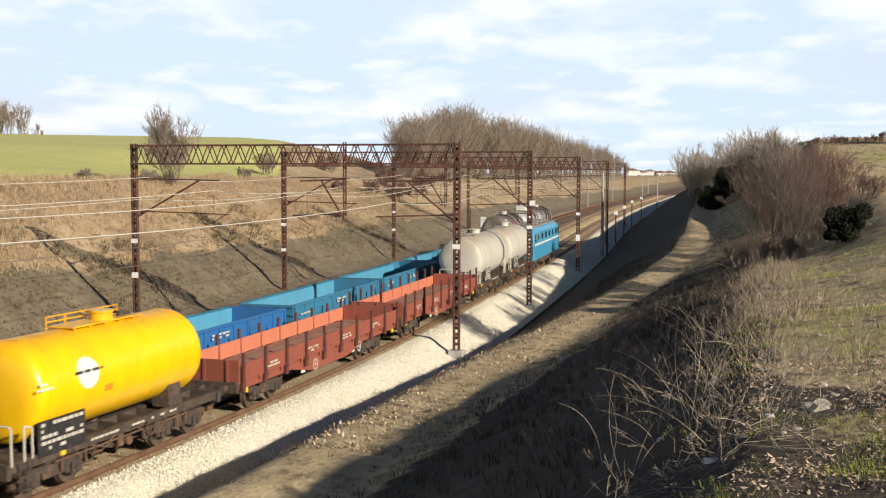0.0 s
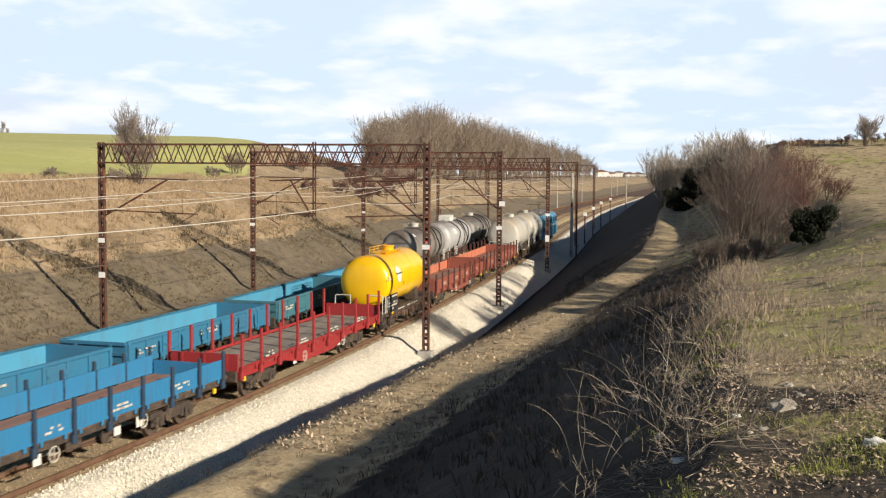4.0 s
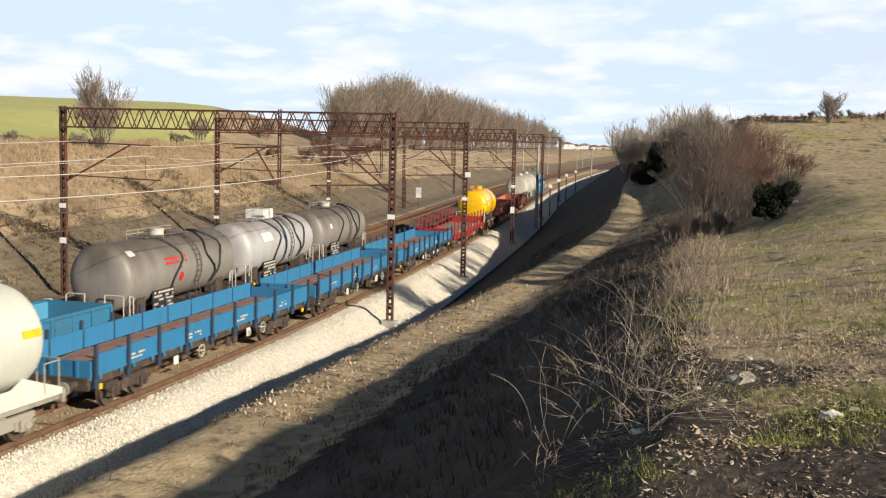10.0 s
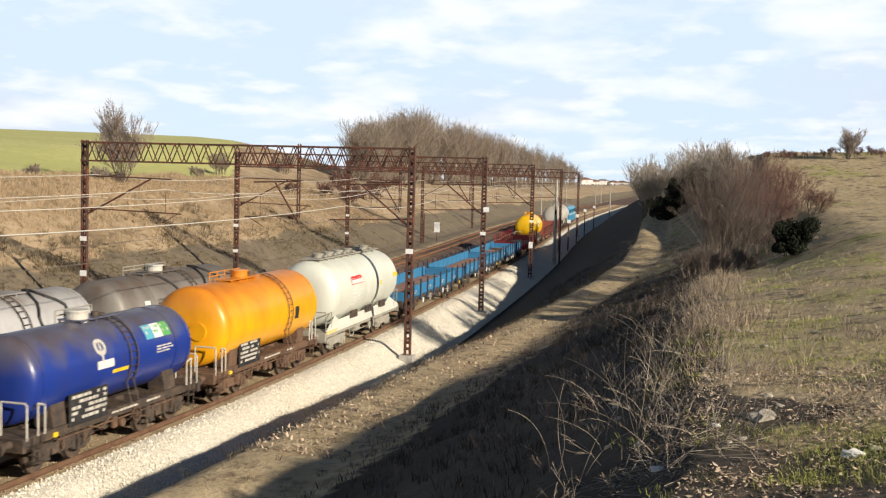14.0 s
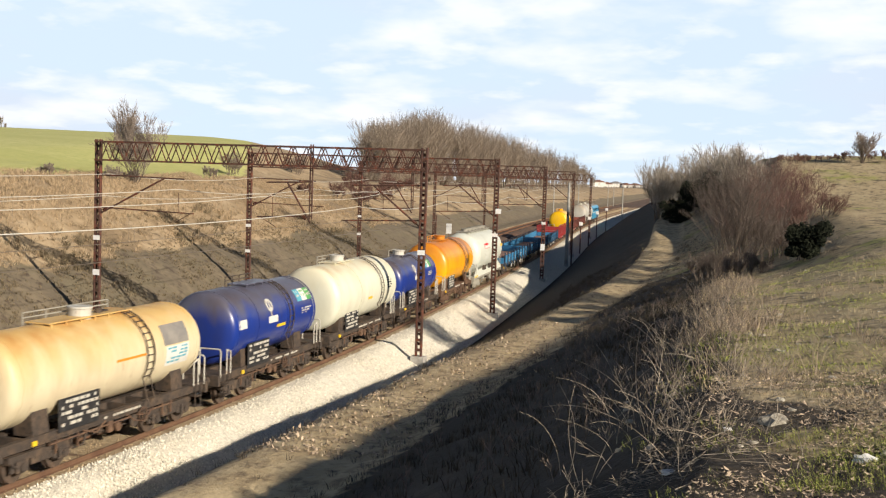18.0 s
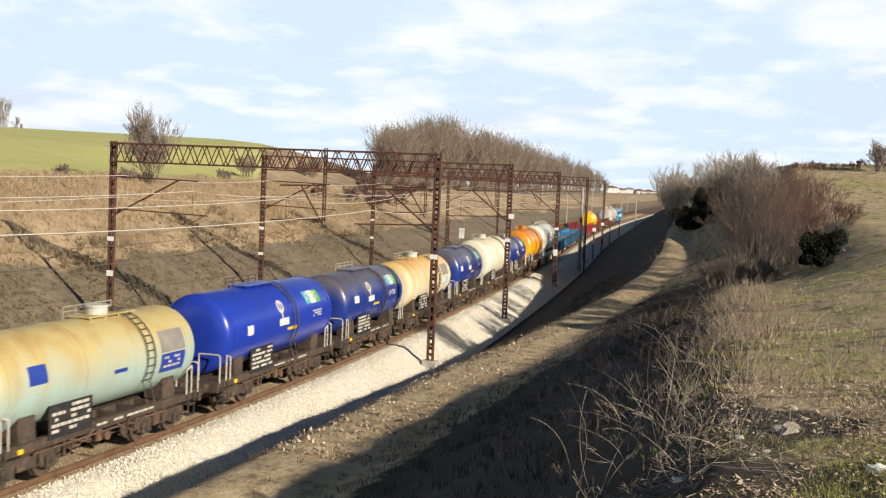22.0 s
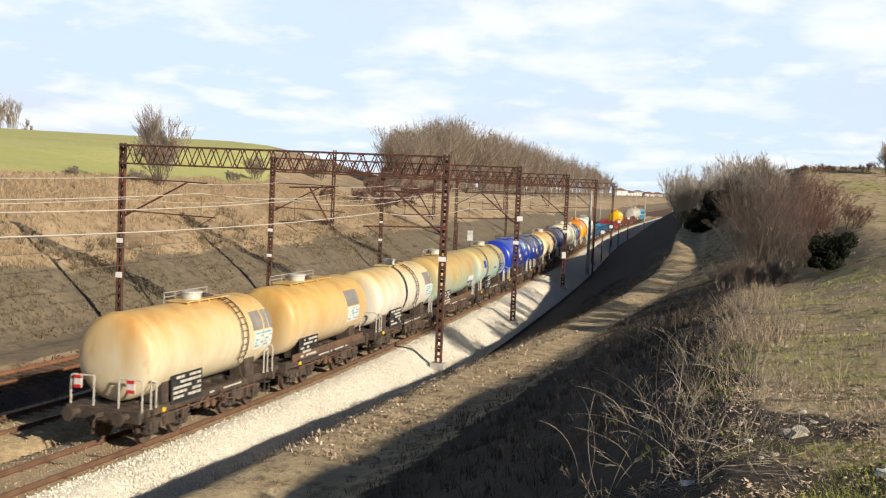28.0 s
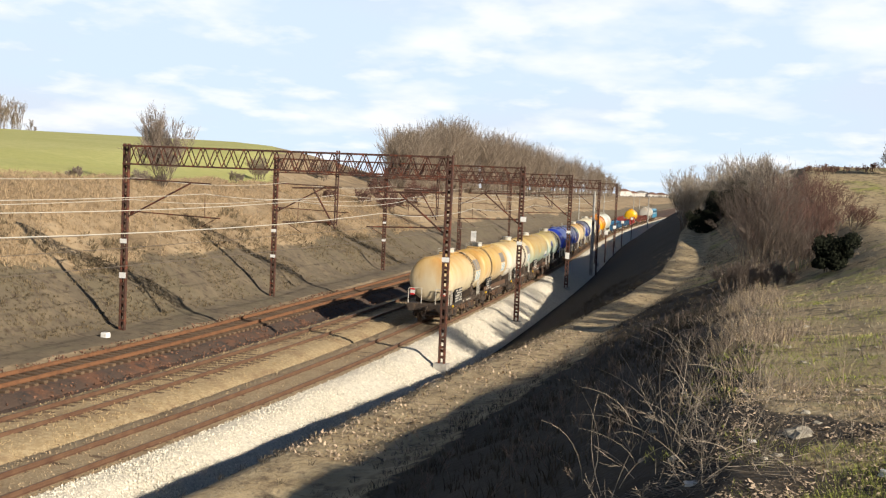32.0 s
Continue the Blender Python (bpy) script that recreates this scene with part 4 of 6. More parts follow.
def build_litter():
    rng = random.Random(17)
    verts, faces = [], []
    for i in range(85000):                                 # dead leaves and chips on bare earth
        s, o = 3.5 + 9 * rng.random() ** .9, rng.uniform(19.2, 26)
        if rng.random() > .45 + fbm(s, o, 1.1, 31) or o < brink(s) - .6:
            continue
        p = line(s, o, height(s, o) + .008)
        a = rng.uniform(0, 6.28)
        k = .007 + .024 * rng.random() ** 2
        u = Vector((math.cos(a), math.sin(a), rng.gauss(0, .25))) * k
        v = Vector((-math.sin(a), math.cos(a), rng.gauss(0, .3))) * k * rng.uniform(.25, .6)
        n = len(verts)
        verts += [p - u, p - v * .9, p + u + Vector((0, 0, k * .4)), p + v]
        faces.append((n, n + 1, n + 2, n + 3))
    for i in range(7000):                                 # the same on the sunlit bench
        s = 20 + 28 * rng.random() ** 1.2
        o = rng.uniform(lip(s)[0] - .3, lip(s)[0] + 3.4)
        p = line(s, o, height(s, o) + .02)
        a = rng.uniform(0, 6.28)
        k = .015 + .05 * rng.random() ** 2.5
        u = Vector((math.cos(a), math.sin(a), rng.gauss(0, .6))) * k
        v = Vector((-math.sin(a), math.cos(a), rng.gauss(0, .6))) * k * rng.uniform(.3, .8)
        n = len(verts)
        verts += [p - u, p - v * .9, p + u + Vector((0, 0, k * .4)), p + v]
        faces.append((n, n + 1, n + 2, n + 3))
    me = bpy.data.meshes.new("leaf_litter")
    me.from_pydata(verts, [], faces)
    me.materials.append(M["chip"])
    tagged(new("leaf_litter", me), "dead leaves and chips strewn on dark earth", "leaf litter", kind="stuff")

    def lump(q, k=1.0):
        bmesh.ops.create_icosphere(q, subdivisions=2, radius=1)
        r2 = random.Random(int(k * 100))
        for v in q.verts:
            v.co *= 1 + r2.uniform(-.22, .22)
            v.co.z *= .6
    shapes = []
    for k in range(3):
        b = B()
        lump(b, k + 1)
        me = bpy.data.meshes.new("stone")
        b.to_mesh(me)
        b.free()
        me.materials.append(M["stone"])
        shapes.append(me)
    for i in range(150):
        s, o = (rng.uniform(4, 16), rng.uniform(18.5, 26)) if i < 110 else (rng.uniform(14, 50), rng.uniform(20, 34))
        k = rng.uniform(.015, .05) if i else .115
        if not i:
            s, o = 9.3, 20.56
        ob = new("stone", shapes[i % 3])
        ob.matrix_basis = Matrix.Translation(line(s, o, height(s, o))) @ Matrix.Rotation(rng.uniform(0, 6), 4, "Z") @ Matrix.Diagonal((k * 1.3, k, k, 1))
        tagged(ob, "pale limestone lump lying on the earth", "stone", "stones on the hill")
    for s, o, k in ((8.1, 19.85, .05), (8.0, 21.26, .06), (12.5, 23.6, .06), (30, 25.6, .10), (24, 24.2, .06), (9.0, 20.2, .03)):
        b = B()
        bmesh.ops.create_icosphere(b, subdivisions=2, radius=1)
        r2 = random.Random(int(s * 10))
        for v in b.verts:
            v.co *= 1 + r2.uniform(-.35, .3)
        ob = mesh_ob("litter", b, M["paper"])
        ob.matrix_basis = Matrix.Translation(line(s, o, height(s, o) + k * .3)) @ Matrix.Diagonal((k * 1.3, k, k * .6, 1))
        tagged(ob, "crumpled white scrap of litter on the ground", "litter", "scraps of litter")


build_litter()


def chips(name, label, spots, material, size, seed):
    """Broken stone: small eight-sided lumps in one piece."""
    rng = np.random.default_rng(seed)
    P = np.array(spots)
    n = len(P)
    ax = np.array([[1, 0, 0], [-1, 0, 0], [0, 1, 0], [0, -1, 0], [0, 0, 1], [0, 0, -1]], float)
    k = size * rng.uniform(.5, 1.25, (n, 1, 1)) * rng.uniform(.6, 1.3, (n, 6, 1))
    rot = rng.uniform(0, 2 * np.pi, n)
    v = ax[None] * k + rng.normal(0, .18, (n, 6, 3)) * size
    c, s = np.cos(rot)[:, None], np.sin(rot)[:, None]
    v = np.stack([v[..., 0] * c - v[..., 1] * s, v[..., 0] * s + v[..., 1] * c, v[..., 2]], -1) + P[:, None]
    f = np.array([(0, 2, 4), (2, 1, 4), (1, 3, 4), (3, 0, 4), (2, 0, 5), (1, 2, 5), (3, 1, 5), (0, 3, 5)])
    faces = (np.arange(n)[:, None, None] * 6 + f[None]).reshape(-1, 3)
    me = bpy.data.meshes.new(name)
    me.from_pydata(v.reshape(-1, 3).tolist(), [], faces.tolist())
    me.materials.append(material)
    return tagged(new(name, me), label, "ballast", kind="stuff")


def build_chips():
    rng = random.Random(5)
    sp = []
    while len(sp) < 260:
        s, o = 11 + 60 * rng.random() ** 1.3, rng.uniform(19.6, 34)
        if fbm(s, o, .25, 21) > -.05:
            sp.append(line(s, o, height(s, o) + .015))
    chips("hill_gravel", "small pale stones strewn over the hilltop turf", sp, M["stone"], .026, 11)
    prof_o, prof_z = (-1.9, -1.2, 1.2, 1.75, 2.05, 2.5, 3.0, 3.5, 4.3), (-.22, -.17, -.17, -.2, -.3, -.55, -.8, -1.05, -1.42)
    sp = []
    for i in range(30000):
        s = 20 + 100 * rng.random() ** 1.5
        o = rng.uniform(1.12, 4.3)
        sp.append(line(s, o, float(np.interp(o, prof_o, prof_z)) + rng.uniform(-.01, .03)))
    chips("ballast_stones", "loose pale crushed stone of the near track", sp, M["chip_pale"], .032, 1)
    sp = [line(20 + 90 * rng.random() ** 1.4, rng.uniform(-1.9, 1.15), -.175 + rng.uniform(-.01, .02)) for i in range(6000)]
    chips("ballast_stones", "brown stone between the near rails", sp, M["chip_mid"], .028, 7)
    sp = []
    for i in range(14000):
        s = 22 + 80 * rng.random() ** 1.4
        o = rng.uniform(-7.0, -2.0)
        sp.append(line(s, o, float(np.interp(o, (-7.2, -6.5, -4.75, -3.3, -2.5, -2.2), (-.7, -.25, -.15, -.17, -.3, -.5))) + rng.uniform(-.01, .025)))
    chips("ballast_stones", "loose brown stone of the middle track", sp, M["chip_brown"], .03, 2)
    sp = []
    for i in range(2500):
        s = 22 + 60 * rng.random()
        o = rng.uniform(-13.5, -7.3)
        sp.append(line(s, o, float(np.interp(o, (-13.5, -12.4, -11.8, -10.2, -8.6, -8.0, -7.3), (-.5, -.5, -.33, -.28, -.33, -.53, -.53))) + rng.uniform(-.01, .02)))
    chips("cinder_rubble", "rusty rubble beside the disused track", sp, M["chip_rust"], .06, 3)


M["chip_pale"] = mat("fresh_stone_chips", (0.70, 0.66, 0.56), 0.95, 0, island=.3)
M["chip_mid"] = mat("dusty_brown_stone_chips", (0.38, 0.29, 0.18), 0.95, 0, island=.35)
M["chip_brown"] = mat("brown_stone_chips", (0.42, 0.32, 0.18), 0.95, 0, island=.3)
M["chip_rust"] = mat("rusty_rubble", (0.16, 0.085, 0.055), 0.95, 0, island=.6)
build_chips()


def house(label, x, d, w, h, wall, roof, base=356):
    yaw = radians(-22.185) + math.atan((x - 784) / 1932)
    hor = 331 + (x - 784) * .0438
    z0 = EYE_Z + (hor - base) / 1932 * d
    t = thing("house", label, "house", "houses beyond the station", at=Matrix.Translation((math.sin(yaw) * d, math.cos(yaw) * d, z0)) @ Matrix.Rotation(-yaw + .3, 4, "Z"))
    b = B()
    box(b, -w / 2, -5, -3, w / 2, 5, h)
    part("wall", b, wall, t)
    b = B()
    vs = [(-w / 2 - .5, h), (w / 2 + .5, h), (0, h + 2.4)]
    f = [b.verts.new((x_, -5.5, z)) for x_, z in vs]
    g = [b.verts.new((x_, 5.5, z)) for x_, z in vs]
    b.faces.new(f), b.faces.new(list(reversed(g)))
    for i in range(3):
        b.faces.new((f[i], g[i], g[(i + 1) % 3], f[(i + 1) % 3]))
    bmesh.ops.recalc_face_normals(b, faces=b.faces[:])
    part("roof", b, roof, t)
    for i in range(max(2, int(w / 3))):
        for z in (1.0, 4.0):
            if z + 1.4 < h:
                b = B()
                xx = -w / 2 + (i + .5) * w / max(2, int(w / 3))
                box(b, xx - .6, -5.06, z, xx + .6, -4.96, z + 1.4)
                part("window", b, M["glass"], t)


def build_distance():
    M["wall_white"] = mat("white_render_wall", (0.68, 0.66, 0.62), 0.85, 0, [((0.5, 0.48, 0.44), .3, .45, .6)])
    M["roof_red"] = mat("red_tile_roof", (0.20, 0.10, 0.075), 0.85, 0, [((0.15, 0.08, 0.06), .5, .45, .6)])
    M["roof_grey"] = mat("grey_roof", (0.22, 0.22, 0.23), 0.85, 0, [((0.15, 0.14, 0.14), .5, .45, .6)])
    for i, (x, d, w, h) in enumerate(((1098, 1150, 14, 10), (1113, 1180, 12, 8), (1130, 1250, 16, 9), (1148, 1230, 11, 7), (1164, 1300, 15, 7), (1184, 1320, 12, 6))):
        house("far white house with a %s roof" % ("red" if i % 3 < 2 else "grey"), x, d, w, h, M["wall_white"], M["roof_red"] if i % 3 < 2 else M["roof_grey"])
    for i in range(9):                                    # masts of the station
        s, o = 250 + i * 31 + 9 * math.sin(i * 5.1), (-14 if i % 2 else 6.5) + (i % 3) * 2
        t = thing("station_mast", "slim grey mast near the station", "mast", "station masts", at=on_line(s, o))
        b = B()
        cyl(b, (0, 0, -1), (0, 0, 8.5), .16, 8, .1)
        part("pole", b, M["concrete"], t)


build_distance()

# ---- rolling stock: local x across (to the bank with the path), y along the line, z over the rails ----
M["frame"] = mat("dirty_black_steel", (0.055, 0.042, 0.034), 0.75, 0.0, [((0.11, 0.075, 0.05), 3, .45, .65), ((0.02, 0.017, 0.015), 8, .5, .7)], bump=.3)
M["frame_brown"] = mat("rusty_brown_underframe", (0.13, 0.075, 0.045), 0.8, 0.0, [((0.07, 0.04, 0.03), 2, .45, .65), ((0.19, 0.12, 0.075), 5, .52, .7)], bump=.3)
M["frame_grey"] = mat("dusty_grey_steel", (0.30, 0.285, 0.24), 0.8, 0.0, [((0.2, 0.18, 0.15), 1.2, .5, .75)], bump=.2)
M["wheel"] = mat("worn_wheel_steel", (0.10, 0.075, 0.06), 0.6, 0.4, [((0.16, 0.11, 0.08), 4, .45, .6)])
M["board"] = mat("black_data_board", (0.02, 0.02, 0.022), 0.6, 0, [((0.06, 0.055, 0.05), 6, .5, .7)])
M["railing"] = mat("worn_white_tube", (0.52, 0.50, 0.44), 0.5, 0, [((0.30, 0.18, 0.10), 5, .55, .7)])
M["yellow"] = mat("yellow_paint", (0.75, 0.50, 0.02), 0.5, 0, [((0.5, 0.3, 0.03), 6, .5, .7)])
M["orange"] = mat("orange_paint", (0.75, 0.25, 0.02), 0.5, 0, [((0.5, 0.2, 0.03), 6, .5, .7)])
M["red"] = mat("red_paint", (0.55, 0.02, 0.02), 0.5)
M["panel_blue"] = mat("blue_plate", (0.02, 0.05, 0.30), 0.5)
M["panel_green"] = mat("green_plate", (0.10, 0.33, 0.10), 0.5)
M["panel_cyan"] = mat("cyan_plate", (0.10, 0.35, 0.45), 0.5)
M["panel_grey"] = mat("grey_plate", (0.20, 0.19, 0.18), 0.6, 0, [((0.27, 0.25, 0.22), 2, .45, .65)])
M["plank"] = mat("wagon_floor_planks", (0.24, 0.12, 0.085), 0.85, 0, [((0.32, 0.20, 0.15), 1.2, .45, .62), ((0.13, 0.07, 0.05), 4, .5, .7)], bump=.3, stretch=(1, .15, 1))
M["plank_grey"] = mat("grey_floor_planks", (0.23, 0.20, 0.17), 0.85, 0, [((0.31, 0.28, 0.24), 1.2, .45, .62), ((0.14, 0.11, 0.09), 4, .5, .7)], bump=.3, stretch=(1, .15, 1))


def paint(name, base, dirt=(0.10, 0.07, 0.045), amount=.5, rough=.42, top=None, top_from=3.0, top_to=3.9, streak=1.0):
    """Wagon paint: grime and rust in patches and runs, and the residue that has settled over the top."""
    m = mat(name, base, rough, 0, [(tuple(c * .78 + d * .22 for c, d in zip(base, dirt)), 1.1, .42, .62), (dirt, 2.6, .66 - .1 * amount, .86)], stretch=(1, 1, .35), bump=.05, bump_scale=30)
    if top:
        nt = m.node_tree
        n, l = nt.nodes, nt.links
        b = n["Principled BSDF"]
        src = b.inputs["Base Color"].links[0].from_socket
        tc = n.new("ShaderNodeTexCoord")
        sep = n.new("ShaderNodeSeparateXYZ")
        l.new(tc.outputs["Object"], sep.inputs[0])
        nz = n.new("ShaderNodeTexNoise")
        nz.inputs["Scale"].default_value, nz.inputs["Detail"].default_value = 1.3 * streak, 5
        mp = n.new("ShaderNodeMapping")
        mp.inputs["Scale"].default_value = (1, 1, .3)
        l.new(tc.outputs["Object"], mp.inputs[0])
        l.new(mp.outputs[0], nz.inputs["Vector"])
        ad = n.new("ShaderNodeMath")
        ad.operation = "MULTIPLY_ADD"
        ad.inputs[1].default_value = 1.5
        l.new(nz.outputs[0], ad.inputs[0])
        l.new(sep.outputs["Z"], ad.inputs[2])
        mr = n.new("ShaderNodeMapRange")
        mr.inputs["From Min"].default_value, mr.inputs["From Max"].default_value = top_from + .75, top_to + .75
        l.new(ad.outputs[0], mr.inputs["Value"])
        mx = n.new("ShaderNodeMix")
        mx.data_type = "RGBA"
        mx.inputs[7].default_value = (*top, 1)
        l.new(mr.outputs[0], mx.inputs[0])
        l.new(src, mx.inputs[6])
        nz2 = n.new("ShaderNodeTexNoise")
        nz2.inputs["Scale"].default_value, nz2.inputs["Detail"].default_value = .9, 6
        l.new(mp.outputs[0], nz2.inputs["Vector"])
        mr2 = n.new("ShaderNodeMapRange")
        mr2.inputs["From Min"].default_value, mr2.inputs["From Max"].default_value = .50, .76
        l.new(nz2.outputs[0], mr2.inputs["Value"])
        mul = n.new("ShaderNodeMath")
        mul.operation = "MULTIPLY"
        l.new(mr.outputs[0], mul.inputs[0])
        l.new(mr2.outputs[0], mul.inputs[1])
        mx2 = n.new("ShaderNodeMix")
        mx2.data_type = "RGBA"
        mx2.inputs[7].default_value = (top[0] * .76, top[1] * .58, top[2] * .44, 1)
        l.new(mul.outputs[0], mx2.inputs[0])
        l.new(mx.outputs[2], mx2.inputs[6])
        l.new(mx2.outputs[2], b.inputs["Base Color"])
    return m


SHARED = {}


def shared(key, make, material, smooth=False):
    """One mesh for all parts of that key."""
    if key not in SHARED:
        b = B()
        make(b)
        me = bpy.data.meshes.new(key)
        b.normal_update()
        b.to_mesh(me)
        b.free()
        if smooth:
            me.polygons.foreach_set("use_smooth", [True] * len(me.polygons))
        me.materials.append(material)
        SHARED[key] = me
    return SHARED[key]


def put(name, me, parent, at=None):
    ob = new(name, me)
    ob.parent = parent
    if at is not None:
        ob.matrix_basis = at
    return ob


def wheelset_mesh(b):
    for sx in (-1, 1):
        cyl(b, (sx * .68, 0, 0), (sx * .70, 0, 0), .49, 24)
        cyl(b, (sx * .70, 0, 0), (sx * .82, 0, 0), .46, 24)
        cyl(b, (sx * .82, 0, 0), (sx * .84, 0, 0), .16, 12)
    cyl(b, (-1.0, 0, 0), (1.0, 0, 0), .08, 10)


def bogie_frame_mesh(b):
    for sx in (-1, 1):
        x = sx * 1.0
        box(b, x - .07, -1.35, .62, x + .07, 1.35, .80, .02)
        box(b, x - .08, -.45, .42, x + .08, .45, .66, .03)
        for y in (-.9, .9):
            box(b, x - .11, y - .20, .30, x + .13, y + .20, .66, .04)
            cyl(b, (x + sx * .13, y, .46), (x + sx * .17, y, .46), .11, 10)
            for dy in (-.30, .30):
                cyl(b, (x, y + dy, .36), (x, y + dy, .66), .075, 8)
        bar(b, (x + sx * .1, -1.3, .58), (x + sx * .1, -.62, .34), .05)
        bar(b, (x + sx * .1, 1.3, .58), (x + sx * .1, .62, .34), .05)
    box(b, -1.0, -.22, .5, 1.0, .22, .86, .03)
    for y in (-1.3, 1.3):
        box(b, -1.0, y - .06, .60, 1.0, y + .06, .74)


def add_bogie(wagon, y, fmat="frame"):
    bg = put("bogie", shared("bogie_" + fmat, bogie_frame_mesh, M[fmat]), wagon, Matrix.Translation((0, y, 0)))
    for dy in (-.9, .9):
        put("wheelset", shared("wheelset", wheelset_mesh, M["wheel"]), bg, Matrix.Translation((0, dy, .46)))
    return bg


def buffer_mesh(b):
    box(b, -.17, 0, -.17, .17, .04, .17, .02)
    cyl(b, (0, .03, 0), (0, .34, 0), .11, 12)
    cyl(b, (0, .30, 0), (0, .52, 0), .085, 12)
    cyl(b, (0, .52, 0), (0, .57, 0), .22, 16)


def coupler_mesh(b):
    box(b, -.06, 0, -.07, .06, .38, .07, .02)
    tube(b, [(0, .3, 0), (.0, .52, -.16), (0, .5, -.34)], .035, 6)
    tube(b, [(.3, .0, -.1), (.32, .12, -.4), (.22, .22, -.62), (.12, .1, -.4)], .025, 6)


def add_ends(wagon, L, fmat="frame", z=1.05):
    for sy in (-1, 1):
        rot = Matrix.Rotation(0 if sy > 0 else math.pi, 4, "Z")
        y = sy * (L / 2 - .57)
        for x in (-.875, .875):
            put("buffer", shared("buffer_" + fmat, buffer_mesh, M[fmat]), wagon, Matrix.Translation((x, y, z)) @ rot)
        put("coupler", shared("coupler", coupler_mesh, M["frame"]), wagon, Matrix.Translation((0, y, z)) @ rot)


def underframe(b, L, z0=.95, z1=1.22, deep=None, w=1.12):
    e = L / 2 - .57
    for sx in (-1, 1):
        box(b, sx * w - .09, -e, z0, sx * w + .09, e, z1, .015)
        box(b, sx * (w + .09) - .02, -e, z1 - .04, sx * (w + .09) + .02, e, z1)
        box(b, sx * (w + .09) - .02, -e, z0, sx * (w + .09) + .02, e, z0 + .04)
    for sy in (-1, 1):
        box(b, -1.32, sy * e - .08, z0 - .12, 1.32, sy * e + .08, z1 + .02, .02)
    for k in range(-4, 5):
        y = k * (L - 2.6) / 9
        box(b, -w, y - .06, z0 + .02, w, y + .06, z1 - .03)
    box(b, -.22, -e, z0, .22, e, z1 - .03)


def gear_mesh(b):
    cyl(b, (-.3, -.9, .62), (-.3, .5, .62), .22, 12)
    box(b, .55, -.5, .55, .95, .2, .95, .03)
    tube(b, [(0.1, -3, .62), (0.1, 3, .62)], .03, 6)
    tube(b, [(1.0, -1.5, .68), (1.0, 1.6, .60)], .025, 6)
    for sx in (-1, 1):
        cyl(b, (sx * 1.2, .9, .72), (sx * 1.26, .9, .72), .2, 14)
        box(b, sx * 1.13, 1.4, .55, sx * 1.25, 1.7, .93, .02)
        tube(b, [(sx * 1.1, -2.2, .95), (sx * 1.1, -2.0, .5), (sx * 1.1, -1.5, .5), (sx * 1.1, -1.3, .95)], .03, 6)


def brake_wheel_mesh(b):
    for k in range(14):
        a, c = 2 * math.pi * k / 14, 2 * math.pi * (k + 1) / 14
        bar(b, (0, .22 * math.cos(a), .22 * math.sin(a)), (0, .22 * math.cos(c), .22 * math.sin(c)), .03)
    for a in (0, math.pi / 2):
        bar(b, (0, -.22 * math.cos(a), -.22 * math.sin(a)), (0, .22 * math.cos(a), .22 * math.sin(a)), .022)
    cyl(b, (-.2, 0, 0), (.03, 0, 0), .035, 8)


def outlet_mesh(b):
    """Bottom outlet: a stub under the barrel, a cross pipe with capped ends, valve wheel and bent hoses."""
    cyl(b, (0, 0, .75), (0, 0, 1.4), .14, 12)
    cyl(b, (-1.22, 0, .72), (1.22, 0, .72), .085, 12)
    for sx in (-1, 1):
        cyl(b, (sx * 1.2, 0, .72), (sx * 1.3, 0, .72), .14, 14)
        tube(b, [(sx * 1.2, .5, 1.0), (sx * 1.28, .9, .72), (sx * 1.25, 1.5, .62), (sx * 1.15, 2.1, .9)], .028, 6)
        tube(b, [(sx * 1.22, -.6, 1.0), (sx * 1.27, -1.1, .78), (sx * 1.22, -1.7, .95)], .028, 6)
        box(b, sx * 1.12, -.42, .6, sx * 1.24, -.2, .95, .02)
        bar(b, (sx * 1.2, -3.2, .86), (sx * 1.2, 3.2, .86), .045)
        for y in (-2.9, -1.9, 2.6, 3.1):
            bar(b, (sx * 1.2, y, .55), (sx * 1.2, y, 1.0), .05)


def tank_shell(b, y0, y1, r, zc, dish=.45, seg=44):
    """A barrel with dished ends."""
    prof = []
    for i in range(8):
        a = math.pi / 2 * i / 7
        prof.append((y0 + dish * (1 - math.cos(a) ** .75), max(.02, r * math.sin(a) ** .62)))
    prof = prof + [(y0 + y1 - p[0], p[1]) for p in reversed(prof)]
    rings = []
    for y, rr in prof:
        rings.append([b.verts.new((rr * math.cos(2 * math.pi * k / seg), y, zc + rr * math.sin(2 * math.pi * k / seg))) for k in range(seg)])
    for A, C in zip(rings, rings[1:]):
        for k in range(seg):
            b.faces.new((A[k], A[(k + 1) % seg], C[(k + 1) % seg], C[k]))
    b.faces.new(rings[0])
    b.faces.new(list(reversed(rings[-1])))
    bmesh.ops.recalc_face_normals(b, faces=b.faces[:])


def hoop(b, y, r, zc, w=.09, t=.02, seg=40, a0=0, a1=360):
    n = max(4, int(seg * (a1 - a0) / 360))
    for i in range(n):
        a, c = radians(a0 + (a1 - a0) * i / n), radians(a0 + (a1 - a0) * (i + 1) / n)
        vs = [b.verts.new(((r + dr) * math.cos(g), y + dy, zc + (r + dr) * math.sin(g))) for g in (a, c) for dy in (-w / 2, w / 2) for dr in (-.01, t)]
        for f in ((0, 1, 3, 2), (4, 6, 7, 5), (1, 5, 7, 3), (0, 2, 6, 4), (0, 4, 5, 1), (2, 3, 7, 6)):
            b.faces.new([vs[k] for k in f])
    bmesh.ops.remove_doubles(b, verts=b.verts[:], dist=.001)


